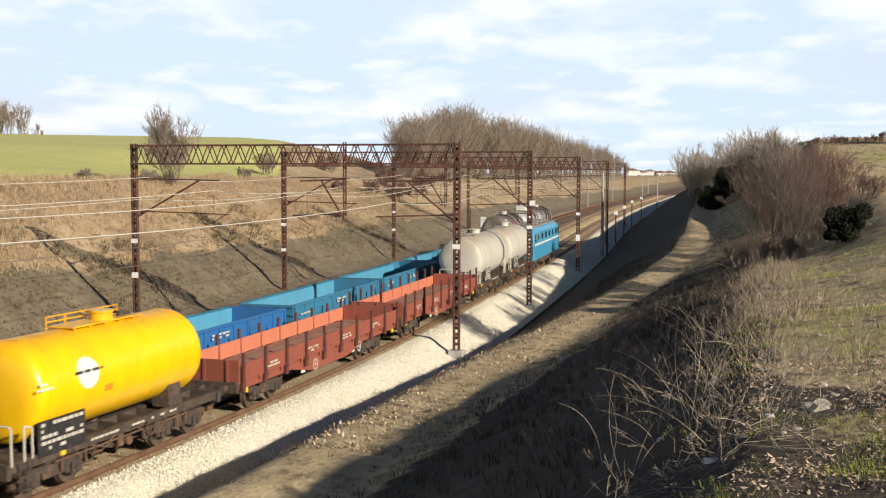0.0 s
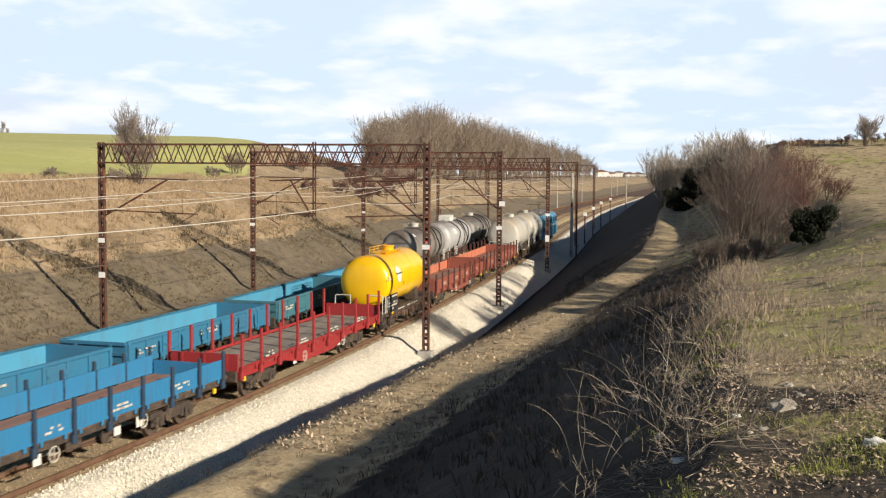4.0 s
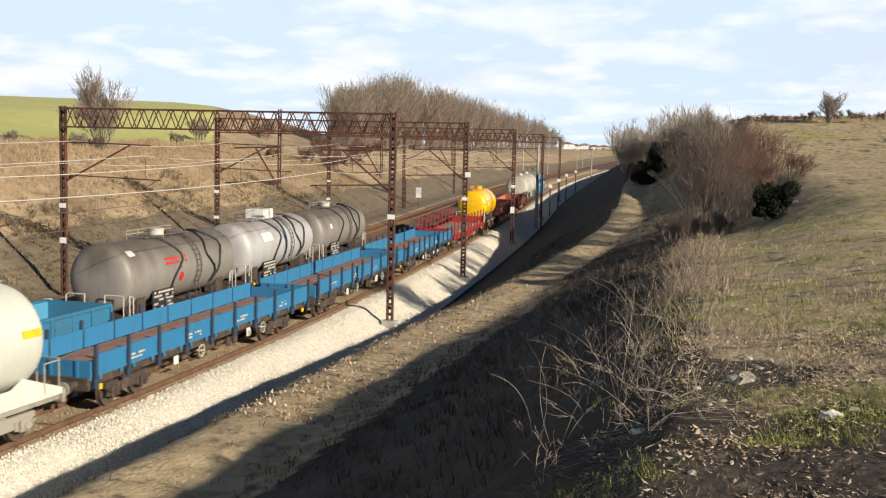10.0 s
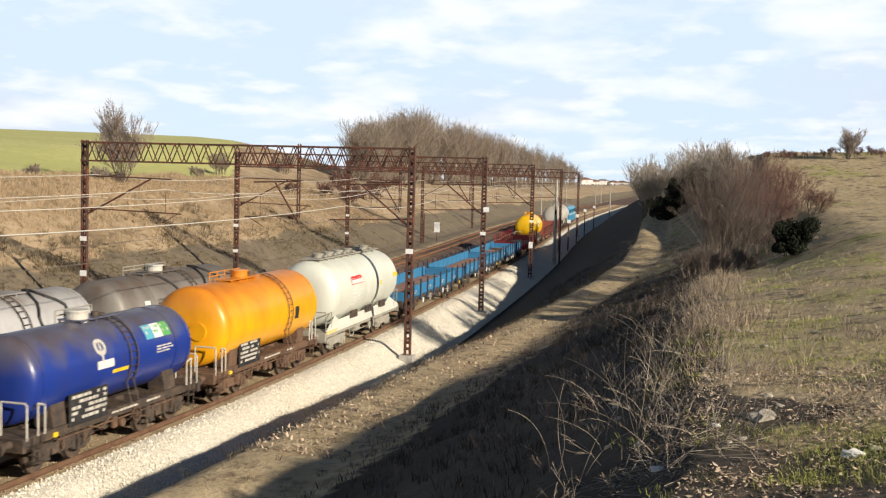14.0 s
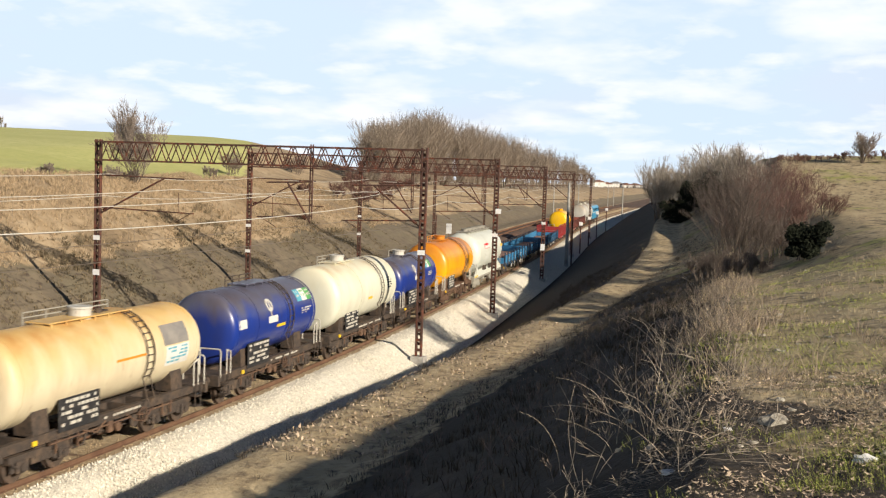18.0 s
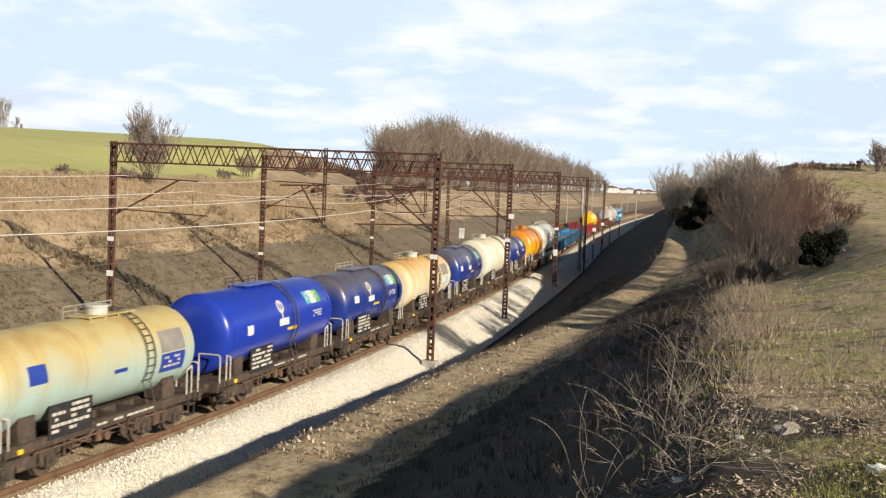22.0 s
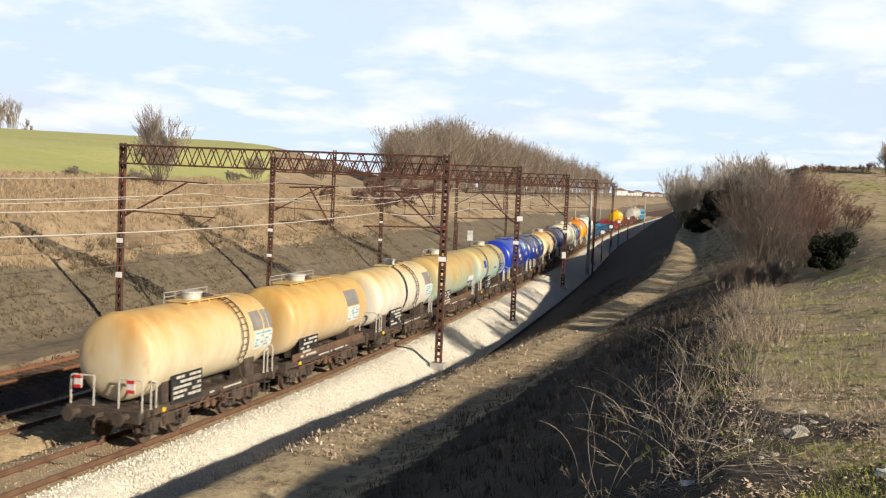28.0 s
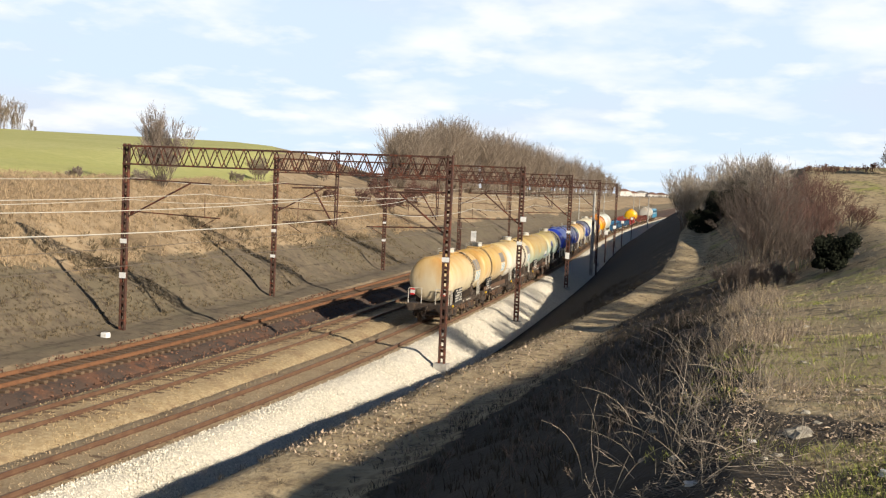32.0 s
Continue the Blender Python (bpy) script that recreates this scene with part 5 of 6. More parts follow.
def plate(b, y0, y1, a0, a1, r, zc, t=.008, n=5):
    """A curved plate on the barrel, on the side of +x: a in degrees over the horizontal."""
    for i in range(n):
        a, c = radians(a0 + (a1 - a0) * i / n), radians(a0 + (a1 - a0) * (i + 1) / n)
        vs = [b.verts.new(((r + dr) * math.cos(g), y, zc + (r + dr) * math.sin(g))) for g in (a, c) for y in (y0, y1) for dr in (-.02, t)]
        for f in ((0, 1, 3, 2), (4, 6, 7, 5), (1, 5, 7, 3), (0, 2, 6, 4), (0, 4, 5, 1), (2, 3, 7, 6)):
            b.faces.new([vs[k] for k in f])
    bmesh.ops.recalc_face_normals(b, faces=b.faces[:])


def bars(b, y0, y1, a0, a1, r, zc, rows, t=.014, seed=1, fill=.75):
    """Unreadable lettering as rows of short bars."""
    rnd = random.Random(seed)
    for i in range(rows):
        hi = a1 - (a1 - a0) * i / rows
        lo = hi - (a1 - a0) / rows * .55
        y = y0
        while y < y1 - .05:
            w = rnd.uniform(.08, .34) * min(1, (y1 - y0) / 1.2)
            if rnd.random() < fill:
                plate(b, y, min(y1, y + w), lo, hi, r, zc, t, 1)
            y += w + .06


def flat_bars(b, x, y0, y1, z0, z1, rows, seed=1):
    rnd = random.Random(seed)
    for i in range(rows):
        hi = z1 - (z1 - z0) * i / rows
        y = y0
        while y < y1 - .05:
            w = rnd.uniform(.08, .3)
            if rnd.random() < .72:
                box(b, x, y, hi - (z1 - z0) / rows * .55, x + .012, min(y1, y + w), hi)
            y += w + .05


def wagon_thing(name, label, L, a):
    return thing(name, label, "freight wagon" if name != "locomotive" else "locomotive", "wagons of the departing train" if a else "wagons of the oncoming train")


def tank_wagon(label, L, body, r=1.42, zc=2.74, fmat="frame", near=0.3, far=0.2, bands=(), band_mat=None, dome=0.0, gangway=(-2.6, 1.2), rail_mat="railing", board=-2.9, plates=(), ladder=None, front_rail=True, rear_rail=True, away=True, marks=1, box_house=False, dish=.45, skirt=False, end_disc=False, tail=False, rail_h=.3):
    w = wagon_thing("tank_wagon", label, L, away)
    e = L / 2 - .57
    y0, y1 = -e + near, e - far
    b = B()
    tank_shell(b, y0, y1, r, zc, dish)
    part("tank", b, body, w, smooth=True)
    b = B()
    underframe(b, L)
    part("underframe", b, M[fmat], w)
    for sy in (-1, 1):
        add_bogie(w, sy * (L / 2 - 2.55), fmat)
    add_ends(w, L, fmat)
    put("brake_gear", shared("gear_" + fmat, gear_mesh, M[fmat]), w)
    put("outlet_pipe", shared("outlet_pipe", outlet_mesh, M["frame_brown"]), w)
    put("brake_wheel", shared("brake_wheel_brown", brake_wheel_mesh, M["frame_brown"]), w, Matrix.Translation((1.34, L / 2 - 4.6, .86)))
    for y in (y0 + .55, y1 - .55):                       # weld seams where the ends join the barrel
        b = B()
        hoop(b, y, r, zc, .05, .012, a0=-60, a1=240)
        part("seam", b, body, w)
    for y in (y0 + 1.5, y1 - 1.5):                       # saddles
        for sx in (-1, 1):
            b = B()
            vs = [(sx * 1.15, 1.2), (sx * .55, 1.2), (sx * .5, zc - r * .86), (sx * r * .8, zc - r * .52)]
            f = [b.verts.new((x, y - .35, z)) for x, z in vs]
            g = [b.verts.new((x, y + .35, z)) for x, z in vs]
            b.faces.new(f), b.faces.new(list(reversed(g)))
            for i in range(4):
                b.faces.new((f[i], g[i], g[(i + 1) % 4], f[(i + 1) % 4]))
            bmesh.ops.recalc_face_normals(b, faces=b.faces[:])
            part("saddle", b, M[fmat], w)
    if skirt:
        b = B()
        for sx in (-1, 1):
            box(b, sx * 1.24, -e + .6, 1.2, sx * 1.30, e - .6, 1.48, .01)
        part("skirt", b, M["frame_brown"], w)
    if not away:                                         # loose heating hoses over the barrel
        for y, sw in ((-1.0, .5), (2.4, -.4), (3.2, .35)):
            b = B()
            pts = [((r + .05) * math.cos(g), y + sw * math.sin(3 * g) + .12 * math.sin(7 * g + y), zc + (r + .05) * math.sin(g)) for g in [radians(95 - 11 * i) for i in range(13)]]
            tube(b, pts, .05, 6)
            part("hose", b, M["board"], w, "slack black hose over the barrel")
    for y in bands:
        b = B()
        hoop(b, y, r, zc, a0=-40, a1=220)
        part("band", b, band_mat or body, w)
    zt = zc + r
    if gangway:
        b = B()
        box(b, -.42, gangway[0], zt + .02, .42, gangway[1], zt + .06)
        for y in np.arange(gangway[0] + .1, gangway[1], .7):
            for x in (-.4, .4):
                box(b, x - .02, y - .03, zt - .12, x + .02, y + .03, zt + .04)
        part("walkway", b, band_mat or body, w)
        b = B()
        for x in (-.5,):
            for z in (rail_h * .5, rail_h):
                tube(b, [(x, gangway[0], zt + z), (x, gangway[1], zt + z)], .022)
            for y in np.linspace(gangway[0], gangway[1], 5):
                tube(b, [(x, y, zt - .1), (x, y, zt + rail_h)], .022)
        part("handrail", b, band_mat or M["frame_grey" if marks % 3 else "frame"], w)
    if dome:
        b = B()
        cyl(b, (0, dome, zt - .1), (0, dome, zt + .28), .34, 18)
        cyl(b, (0, dome, zt + .28), (0, dome, zt + .34), .38, 18)
        part("manhole", b, M["railing"] if not (box_house or band_mat) else body, w)
        b = B()
        cyl(b, (.1, dome + .8, zt - .05), (.1, dome + .8, zt + .2), .12, 10)
        box(b, -.15, dome + 1.05, zt - .03, .15, dome + 1.3, zt + .12, .02)
        part("valve", b, M[fmat], w)
    if box_house:
        b = B()
        box(b, -.55, dome - .75, zt, .55, dome + .75, zt + .55, .05)
        part("valve_housing", b, M["panel_white"], w, "pale sheet-metal valve housing")
    if ladder is not None:
        b = B()
        for dy in (-.2, .2):
            pts = [((r + .08) * math.cos(g), ladder + dy, zc + (r + .08) * math.sin(g)) for g in [radians(80 - 11 * i) for i in range(11)]] + [(r + .1, ladder + dy, 1.2)]
            tube(b, pts, .022)
        for i in range(12):
            g = radians(78 - 9.5 * i)
            tube(b, [((r + .08) * math.cos(g), ladder - .2, zc + (r + .08) * math.sin(g)), ((r + .08) * math.cos(g), ladder + .2, zc + (r + .08) * math.sin(g))], .016, 5)
        part("ladder", b, M[fmat], w)
    for on, sy in ((rear_rail, -1), (front_rail, 1)):
        if on:
            b = B()
            y = sy * (e - .12)
            zz = 2.1
            for pts in ([(1.28, y, 1.15), (1.28, y, zz), (1.2, y - sy * .02, zz + .06), (.45, y, zz + .06), (.45, y, 1.2)], [(-1.28, y, 1.15), (-1.28, y, zz), (-1.2, y, zz + .06), (-.45, y, zz + .06), (-.45, y, 1.2)]):
                tube(b, pts, .028, 8)
                part("end_railing", b, M[rail_mat], w)
                b = B()
            tube(b, [(1.3, y - sy * .75, 1.2), (1.3, y - sy * .75, zz - .1), (1.3, y - sy * .45, zz), (1.3, y - sy * .45, 1.2)], .028, 8)
            part("end_railing", b, M[rail_mat], w)
            b = B()
            box(b, -1.3, min(y, y - sy * .85), 1.2, 1.3, max(y, y - sy * .85), 1.25)
            part("platform", b, M[fmat], w)
            b = B()
            for z in (.45, .8):
                box(b, 1.05, y - sy * .62, z, 1.35, y - sy * .25, z + .035)
            for dy in (.25, .62):
                bar(b, (1.3, y - sy * dy, .45), (1.3, y - sy * dy, 1.2), .03)
            part("step", b, M[fmat], w)
    if tail:
        for x in (-1.0, .9):                              # tail discs
            b = B()
            box(b, x - .14, -e + .06, 1.75, x + .14, -e + .1, 2.15)
            td = part("tail_plate", b, M["panel_white"], w, "red and white tail plate")
            b = B()
            for z in (1.75, 2.05):
                box(b, x - .14, -e + .045, z, x + .14, -e + .065, z + .1)
            part("tail_mark", b, M["red"], td)
    if board is not None:
        b = B()
        box(b, 1.24, board, 1.12, 1.29, board + 1.9, 2.06, .01)
        bd = part("data_board", b, M["board"], w, "black board with rows of white lettering")
        b = B()
        flat_bars(b, 1.29, board + .1, board + 1.8, 1.2, 2.0, 5, seed=marks)
        part("lettering", b, M["railing"], bd)
    b = B()
    flat_bars(b, 1.235, board + 2.2 if board is not None else -1, e - 2.5, 1.02, 1.14, 1, seed=marks + 5)
    part("frame_lettering", b, M["railing"], w)
    b = B()
    box(b, 1.22, y0 + 1.0, .98, 1.3, y0 + 1.18, 1.12, .02)
    part("brake_handle", b, M["yellow"], w, "yellow brake handle")
    if end_disc:
        b = B()
        cyl(b, (.45, y0 - .03, zc - .1), (.45, y0 + .25, zc - .1), .34, 20)
        part("end_cover", b, body, w)
    for kind, args in plates:
        b = B()
        if kind == "bars":
            bars(b, *args[:4], r, zc, args[4], seed=marks * 3 + int(args[0] * 10))
            part("lettering", b, M[args[5]], w)
        elif kind == "disc":                              # round emblem: (y, angle, radius, material)
            y, a, rr, mm = args
            n = 16
            for i in range(n):
                t0 = math.pi * (i / n - .5)
                t1 = math.pi * ((i + 1) / n - .5)
                ha = math.degrees(rr * math.cos((t0 + t1) / 2) / r)
                plate(b, y + rr * math.sin(t0), y + rr * math.sin(t1), a - ha, a + ha, r, zc, .012, 3)
            part("emblem", b, M[mm], w)
        elif kind == "ring":
            y, a, rr, mm = args
            for i in range(20):
                t0, t1 = 2 * math.pi * i / 20, 2 * math.pi * (i + 1) / 20
                for q in (t0,):
                    yy, aa = y + rr * math.cos(q), a + math.degrees(rr * math.sin(q) / r)
                    plate(b, yy - .05, yy + .05, aa - 2.2, aa + 2.2, r, zc, .012, 1)
            plate(b, y - .04, y + .04, a - math.degrees(rr * 2.2 / r), a + math.degrees(rr * 1.0 / r), r, zc, .014, 4)
            part("emblem", b, M[mm], w)
        else:
            plate(b, *args[:4], r, zc)
            part("marking_plate", b, M[args[4]], w)
    return w


def logo_plates(y):
    """A striped company plate, drawn as plain coloured shapes."""
    out = [("plate", (y, y + .5, 22, 45, "panel_cyan")), ("plate", (y + .5, y + 1.0, 22, 45, "panel_white")), ("plate", (y + 1.0, y + 1.5, 22, 45, "panel_green"))]
    out += [("bars", (y + .08, y + .42, 26, 42, 2, "railing")), ("bars", (y + .58, y + .92, 26, 42, 2, "panel_green")), ("bars", (y + 1.08, y + 1.42, 26, 42, 2, "railing"))]
    return out


M["panel_white"] = mat("white_plate", (0.66, 0.66, 0.62), 0.5, 0, [((0.5, 0.47, 0.42), 4, .5, .7)])


def flat_wagon(label, L, col, panel_h=.5, stakes=1.15, floor="plank", panels=8, belly=True, patch=None, marks=1, far_stakes=True, end_h=.5, inner=None, stake_mat=None):
    w = wagon_thing("flat_wagon", label, L, True)
    e = L / 2 - .62
    zf = 1.27
    b = B()
    underframe(b, L, .98, zf - .03)
    part("underframe", b, M["frame"], w)
    b = B()
    for sx in (-1, 1):
        x = sx * 1.33
        if belly:
            vs = [(-e, .98), (-e + 4.2, .98), (-e + 6.2, .62), (e - 6.2, .62), (e - 4.2, .98), (e, .98), (e, zf), (-e, zf)]
        else:
            vs = [(-e, 1.02), (e, 1.02), (e, zf), (-e, zf)]
        f = [b.verts.new((x - .03, y, z)) for y, z in vs]
        g = [b.verts.new((x + .03, y, z)) for y, z in vs]
        b.faces.new(f), b.faces.new(list(reversed(g)))
        for i in range(len(vs)):
            b.faces.new((f[i], g[i], g[(i + 1) % len(vs)], f[(i + 1) % len(vs)]))
    bmesh.ops.recalc_face_normals(b, faces=b.faces[:])
    part("side_sill", b, col if belly else M["frame"], w)
    n = 26
    me = shared("plank_%.2f_%s" % (L, floor), lambda q: box(q, -1.36, -e / n + .008, -.05, 1.36, e / n - .008, 0), M[floor])
    for i in range(n):
        put("plank", me, w, Matrix.Translation((0, -e + 2 * e * (i + .5) / n, zf + .004 * (i % 3))))
    if patch:
        b = B()
        box(b, -1.3, patch[0], zf + .012, 1.3, patch[1], zf + .05, .02)
        part("cover_sheet", b, M["orange"], w, "orange sheet lying on the floor")
    step = 2 * e / panels
    if panel_h:
        me = shared("panel_%.2f_%.2f_%s" % (step, panel_h, col.name), lambda q: flap(q, step, panel_h), col)
        if inner is not None:
            far_me = shared("panel_%.2f_%.2f_%s" % (step, panel_h, inner.name), lambda q: flap(q, step, panel_h), inner)
        for sx in (-1, 1):
            for i in range(panels):
                m = Matrix.Translation((sx * 1.40, -e + step * (i + .5), zf))
                put("side_panel", me if sx > 0 or inner is None else far_me, w, m @ Matrix.Rotation(0 if sx > 0 else math.pi, 4, "Z"))
    for sx in (-1, 1):
        for i in range(panels + 1):
            y = -e + step * i
            y = min(max(y, -e + .08), e - .08)
            if sx < 0 and not far_stakes:
                continue
            put("stake", shared("stake_%.2f_%s" % (stakes, (stake_mat or col).name), lambda q: stake(q, stakes), stake_mat or col), w, Matrix.Translation((sx * 1.47, y, zf)))
    for sy in (-1, 1):
        b = B()
        box(b, -1.36, sy * e - .04, zf - .1, 1.36, sy * e + .04, zf + end_h, .01)
        for x in (-.9, 0, .9):
            box(b, x - .05, sy * (e + .04) - .04, zf - .2, x + .05, sy * (e + .04) + .04, zf + end_h)
        part("end_board", b, col, w)
        add_bogie(w, sy * (L / 2 - 3.3), "frame")
    add_ends(w, L)
    put("brake_gear", shared("gear_frame", gear_mesh, M["frame"]), w)
    put("brake_wheel", shared("brake_wheel", brake_wheel_mesh, M["railing"]), w, Matrix.Translation((1.36, -1.6, .82)))
    put("brake_wheel", shared("brake_wheel", brake_wheel_mesh, M["railing"]), w, Matrix.Translation((1.36, e - 4.9, .82)))
    for y, hh in ((-e + 5.2, .3), (2.4, .34), (e - 6.4, .26)):
        b = B()
        box(b, 1.30, y, .66, 1.34, y + .32, .66 + hh, .01)
        part("notice_plate", b, M["panel_white"], w, "white notice plate under the floor")
    for sy in (-1, 1):
        b = B()
        box(b, 1.3, sy * (e - .5) - .07, .82, 1.4, sy * (e - .5) + .07, 1.0, .02)
        part("brake_handle", b, M["yellow"], w, "yellow brake handle")
    b = B()
    for k in range(4):
        y = -e + 2 + k * (2 * e - 4) / 3.4
        flat_bars(b, 1.362 if not panel_h else 1.44, y, y + 1.0, (.72 if belly and 1 <= k <= 2 and not panel_h else 1.04) if not panel_h else zf + .12, (.95 if belly and 1 <= k <= 2 and not panel_h else 1.2) if not panel_h else zf + .36, 2, seed=marks + k)
    part("lettering", b, M["railing"], w)
    return w


M["stake_navy"] = mat("grimy_navy_stake_steel", (0.02, 0.045, 0.085), 0.6, 0, [((0.05, 0.04, 0.035), 5, .5, .7)])
M["stake_brown"] = mat("dark_brown_stake_steel", (0.10, 0.03, 0.022), 0.7, 0, [((0.05, 0.025, 0.02), 5, .5, .7)])


def flap(q, step, h):
    box(q, -.02, -step / 2 + .06, .02, .02, step / 2 - .06, h, .008)
    box(q, .0, -step / 2 + .06, h - .07, .035, step / 2 - .06, h)
    box(q, .0, -step / 2 + .06, .02, .035, step / 2 - .06, .09)
    n = max(4, round(step / .24))
    for k in range(n):                                   # pressed ribs and the dark hinge lugs below them
        y = -step / 2 + step * (k + .5) / n
        box(q, .0, y - .03, h * .22, .034, y + .03, h - .07, .006)
    for y in (-step * .3, step * .3):
        box(q, .0, y - .05, -.12, .05, y + .05, .10, .01)


def stake(q, h):
    box(q, -.05, -.06, -.3, .05, .06, h, .012)
    box(q, -.07, -.10, -.34, .04, .10, -.05, .012)


def gondola(label, L, col, inner, marks=1):
    w = wagon_thing("gondola_wagon", label, L, False)
    e = L / 2 - .62
    zf, zt = 1.24, 1.98
    b = B()
    underframe(b, L)
    part("underframe", b, M["frame"], w)
    b = B()
    box(b, -1.38, -e, zf - .05, 1.38, e, zf)
    part("floor", b, M["plank"], w)
    for sx in (-1, 1):
        b = B()
        x = sx * 1.40
        box(b, x - .03, -e, zf - .1, x + .03, e, zt)
        box(b, x - .05, -e, zt - .02, x + .07 * sx + .02, e, zt + .10, .015)
        n = 10
        for i in range(n + 1):
            y = -e + .07 + (2 * e - .14) * i / n
            box(b, x, y - .06, zf - .25, x + sx * .11, y + .06, zt, .01)
        box(b, x, -e, zf - .12, x + sx * .07, e, zf + .06)
        part("side_wall", b, col if sx > 0 else inner, w)
        for k in (-1, 1):
            b = B()
            y = k * e / 2 + .35
            box(b, x + sx * .03, y - .82, zf + .08, x + sx * .075, y + .82, zt - .08, .015)
            box(b, x + sx * .075, y - .82, zf + .32, x + sx * .10, y + .82, zf + .40)
            part("side_door", b, col, w)
    for sy in (-1, 1):
        b = B()
        y = sy * e
        box(b, -1.38, y - .03, zf - .1, 1.38, y + .03, zt)
        for z in (zf + .3, zt - .05):
            box(b, -1.4, y, z, 1.4, y + sy * .1, z + .12)
        for x in (-.75, .75):
            box(b, x - .06, y, zf - .2, x + .06, y + sy * .12, zt)
        part("end_wall", b, col, w)
        add_bogie(w, sy * (L / 2 - 2.5))
    add_ends(w, L)
    put("brake_gear", shared("gear_frame", gear_mesh, M["frame"]), w)
    b = B()
    flat_bars(b, 1.52, -.75, .75, 1.5, 1.78, 2, seed=marks)
    flat_bars(b, 1.52, -e + .6, -e + 1.9, 1.45, 1.7, 2, seed=marks + 2)
    part("lettering", b, M["railing"], w)
    b = B()
    for sy in (-1, 1):
        tube(b, [(1.45, sy * (e - .15), .5), (1.45, sy * (e - .15), 1.1), (1.45, sy * (e - .5), 1.1), (1.45, sy * (e - .5), .5), (1.45, sy * (e - .15), .5)], .022)
    part("step", b, M["frame"], w)
    return w


def powder_wagon(label, L):
    w = wagon_thing("powder_wagon", label, L, True)
    body = M["powder"]
    e = L / 2 - .57
    r, zc = 1.58, 2.86
    b = B()
    tank_shell(b, -e + .6, e - .75, r, zc, .85)
    part("tank", b, body, w, smooth=True)
    b = B()
    underframe(b, L, .95, 1.2)
    part("underframe", b, M["frame_grey"], w)
    for sx in (-1, 1):
        b = B()
        vs = [(-e + .1, 1.12), (-e + .1, 1.3), (-e + 1.6, 1.85), (-e + 2.1, 1.62), (e - 2.2, 1.62), (e - 1.7, 1.85), (e - .1, 1.3), (e - .1, 1.12)]
        f = [b.verts.new((sx * (1.32 if z < 1.4 else 1.24), y, z)) for y, z in vs]
        g = [b.verts.new((sx * (1.27 if z < 1.4 else 1.19), y, z)) for y, z in vs]
        b.faces.new(f), b.faces.new(list(reversed(g)))
        for i in range(8):
            b.faces.new((f[i], g[i], g[(i + 1) % 8], f[(i + 1) % 8]))
        bmesh.ops.recalc_face_normals(b, faces=b.faces[:])
        part("skirt_plate", b, body, w)
        for y in (-2.6, -.1, 2.4):
            for dy in (0, .35, .7):
                b = B()
                box(b, sx * 1.25, y + dy, 1.5, sx * 1.42, y + dy + .12, 1.85, .02)
                part("clamp", b, M["frame"], w)
    for y in (-3.4, 0, 3.4):                              # hopper cones and their outlets
        b = B()
        cyl(b, (0, y, .62), (0, y, 1.7), .18, 14, 1.1)
        part("hopper", b, body, w)
    b = B()
    box(b, -.5, -e + 1.3, zc + r + .04, .5, e - 1.6, zc + r + .09)
    for y in np.arange(-e + 1.4, e - 1.6, 1.1):
        for x in (-.45, .45):
            box(b, x - .02, y - .03, zc + r - .12, x + .02, y + .03, zc + r + .06)
    part("walkway", b, M["frame_grey"], w)
    for k in range(6):
        b = B()
        y = -e + 2.4 + k * (2 * e - 5.2) / 5
        cyl(b, (-.0, y, zc + r), (0, y, zc + r + .24), .26, 14)
        cyl(b, (-.0, y, zc + r + .24), (0, y, zc + r + .29), .30, 14)
        box(b, .2, y - .12, zc + r + .1, .42, y + .12, zc + r + .2, .02)
        part("hatch", b, M["frame_grey"], w)
    b = B()
    plate(b, -3.2, -1.3, 12, 25, r, zc, .01)
    lg = part("marking_plate", b, M["red"], w, "red, white and blue company plate")
    b = B()
    plate(b, -3.15, -1.35, 13.2, 23.8, r, zc, .014)
    part("plate_face", b, M["panel_white"], lg)
    b = B()
    bars(b, -3.05, -1.45, 14.5, 27, r, zc, 1, .02, 4, 1.0)
    part("lettering", b, M["red"], lg)
    for (y0, y1, a0, a1, rows, sd) in ((-3.2, -2.5, -28, 4, 5, 1), (-2.2, -1.6, -22, 2, 4, 2), (-.7, .1, -12, -6, 2, 3)):
        b = B()
        bars(b, y0, y1, a0, a1, r, zc, rows, .012, sd)
        part("lettering", b, M["panel_white"], w)
    for y, a in ((1.6, -2), (4.2, 6)):
        b = B()
        plate(b, y, y + (.25 if a < 0 else .8), a, a + 8, r, zc, .012, 2)
        part("warning_mark", b, M["yellow"], w)
    for sy in (-1, 1):
        add_bogie(w, sy * (L / 2 - 2.9), "frame_grey")
        b = B()
        y = sy * (e - .15)
        tube(b, [(1.25, y, 1.2), (1.25, y, 2.15), (.5, y, 2.15), (.5, y, 1.2)], .026, 8)
        tube(b, [(1.28, y - sy * .7, 1.2), (1.28, y - sy * .7, 2.1), (1.28, y, 2.1)], .026, 8)
        part("end_railing", b, M["frame_grey"], w)
        b = B()
        box(b, -1.3, min(y, y - sy * 1.0), 1.2, 1.3, max(y, y - sy * 1.0), 1.25)
        part("platform", b, M["frame_grey"], w)
    b = B()
    for k in range(5):
        box(b, 1.325, -e + .15 + k * .3, 1.13, 1.335, -e + .3 + k * .3, 1.27)
    part("hazard_stripe", b, M["yellow"], w)
    add_ends(w, L, "frame_grey")
    put("brake_gear", shared("gear_frame_grey", gear_mesh, M["frame_grey"]), w)
    return w


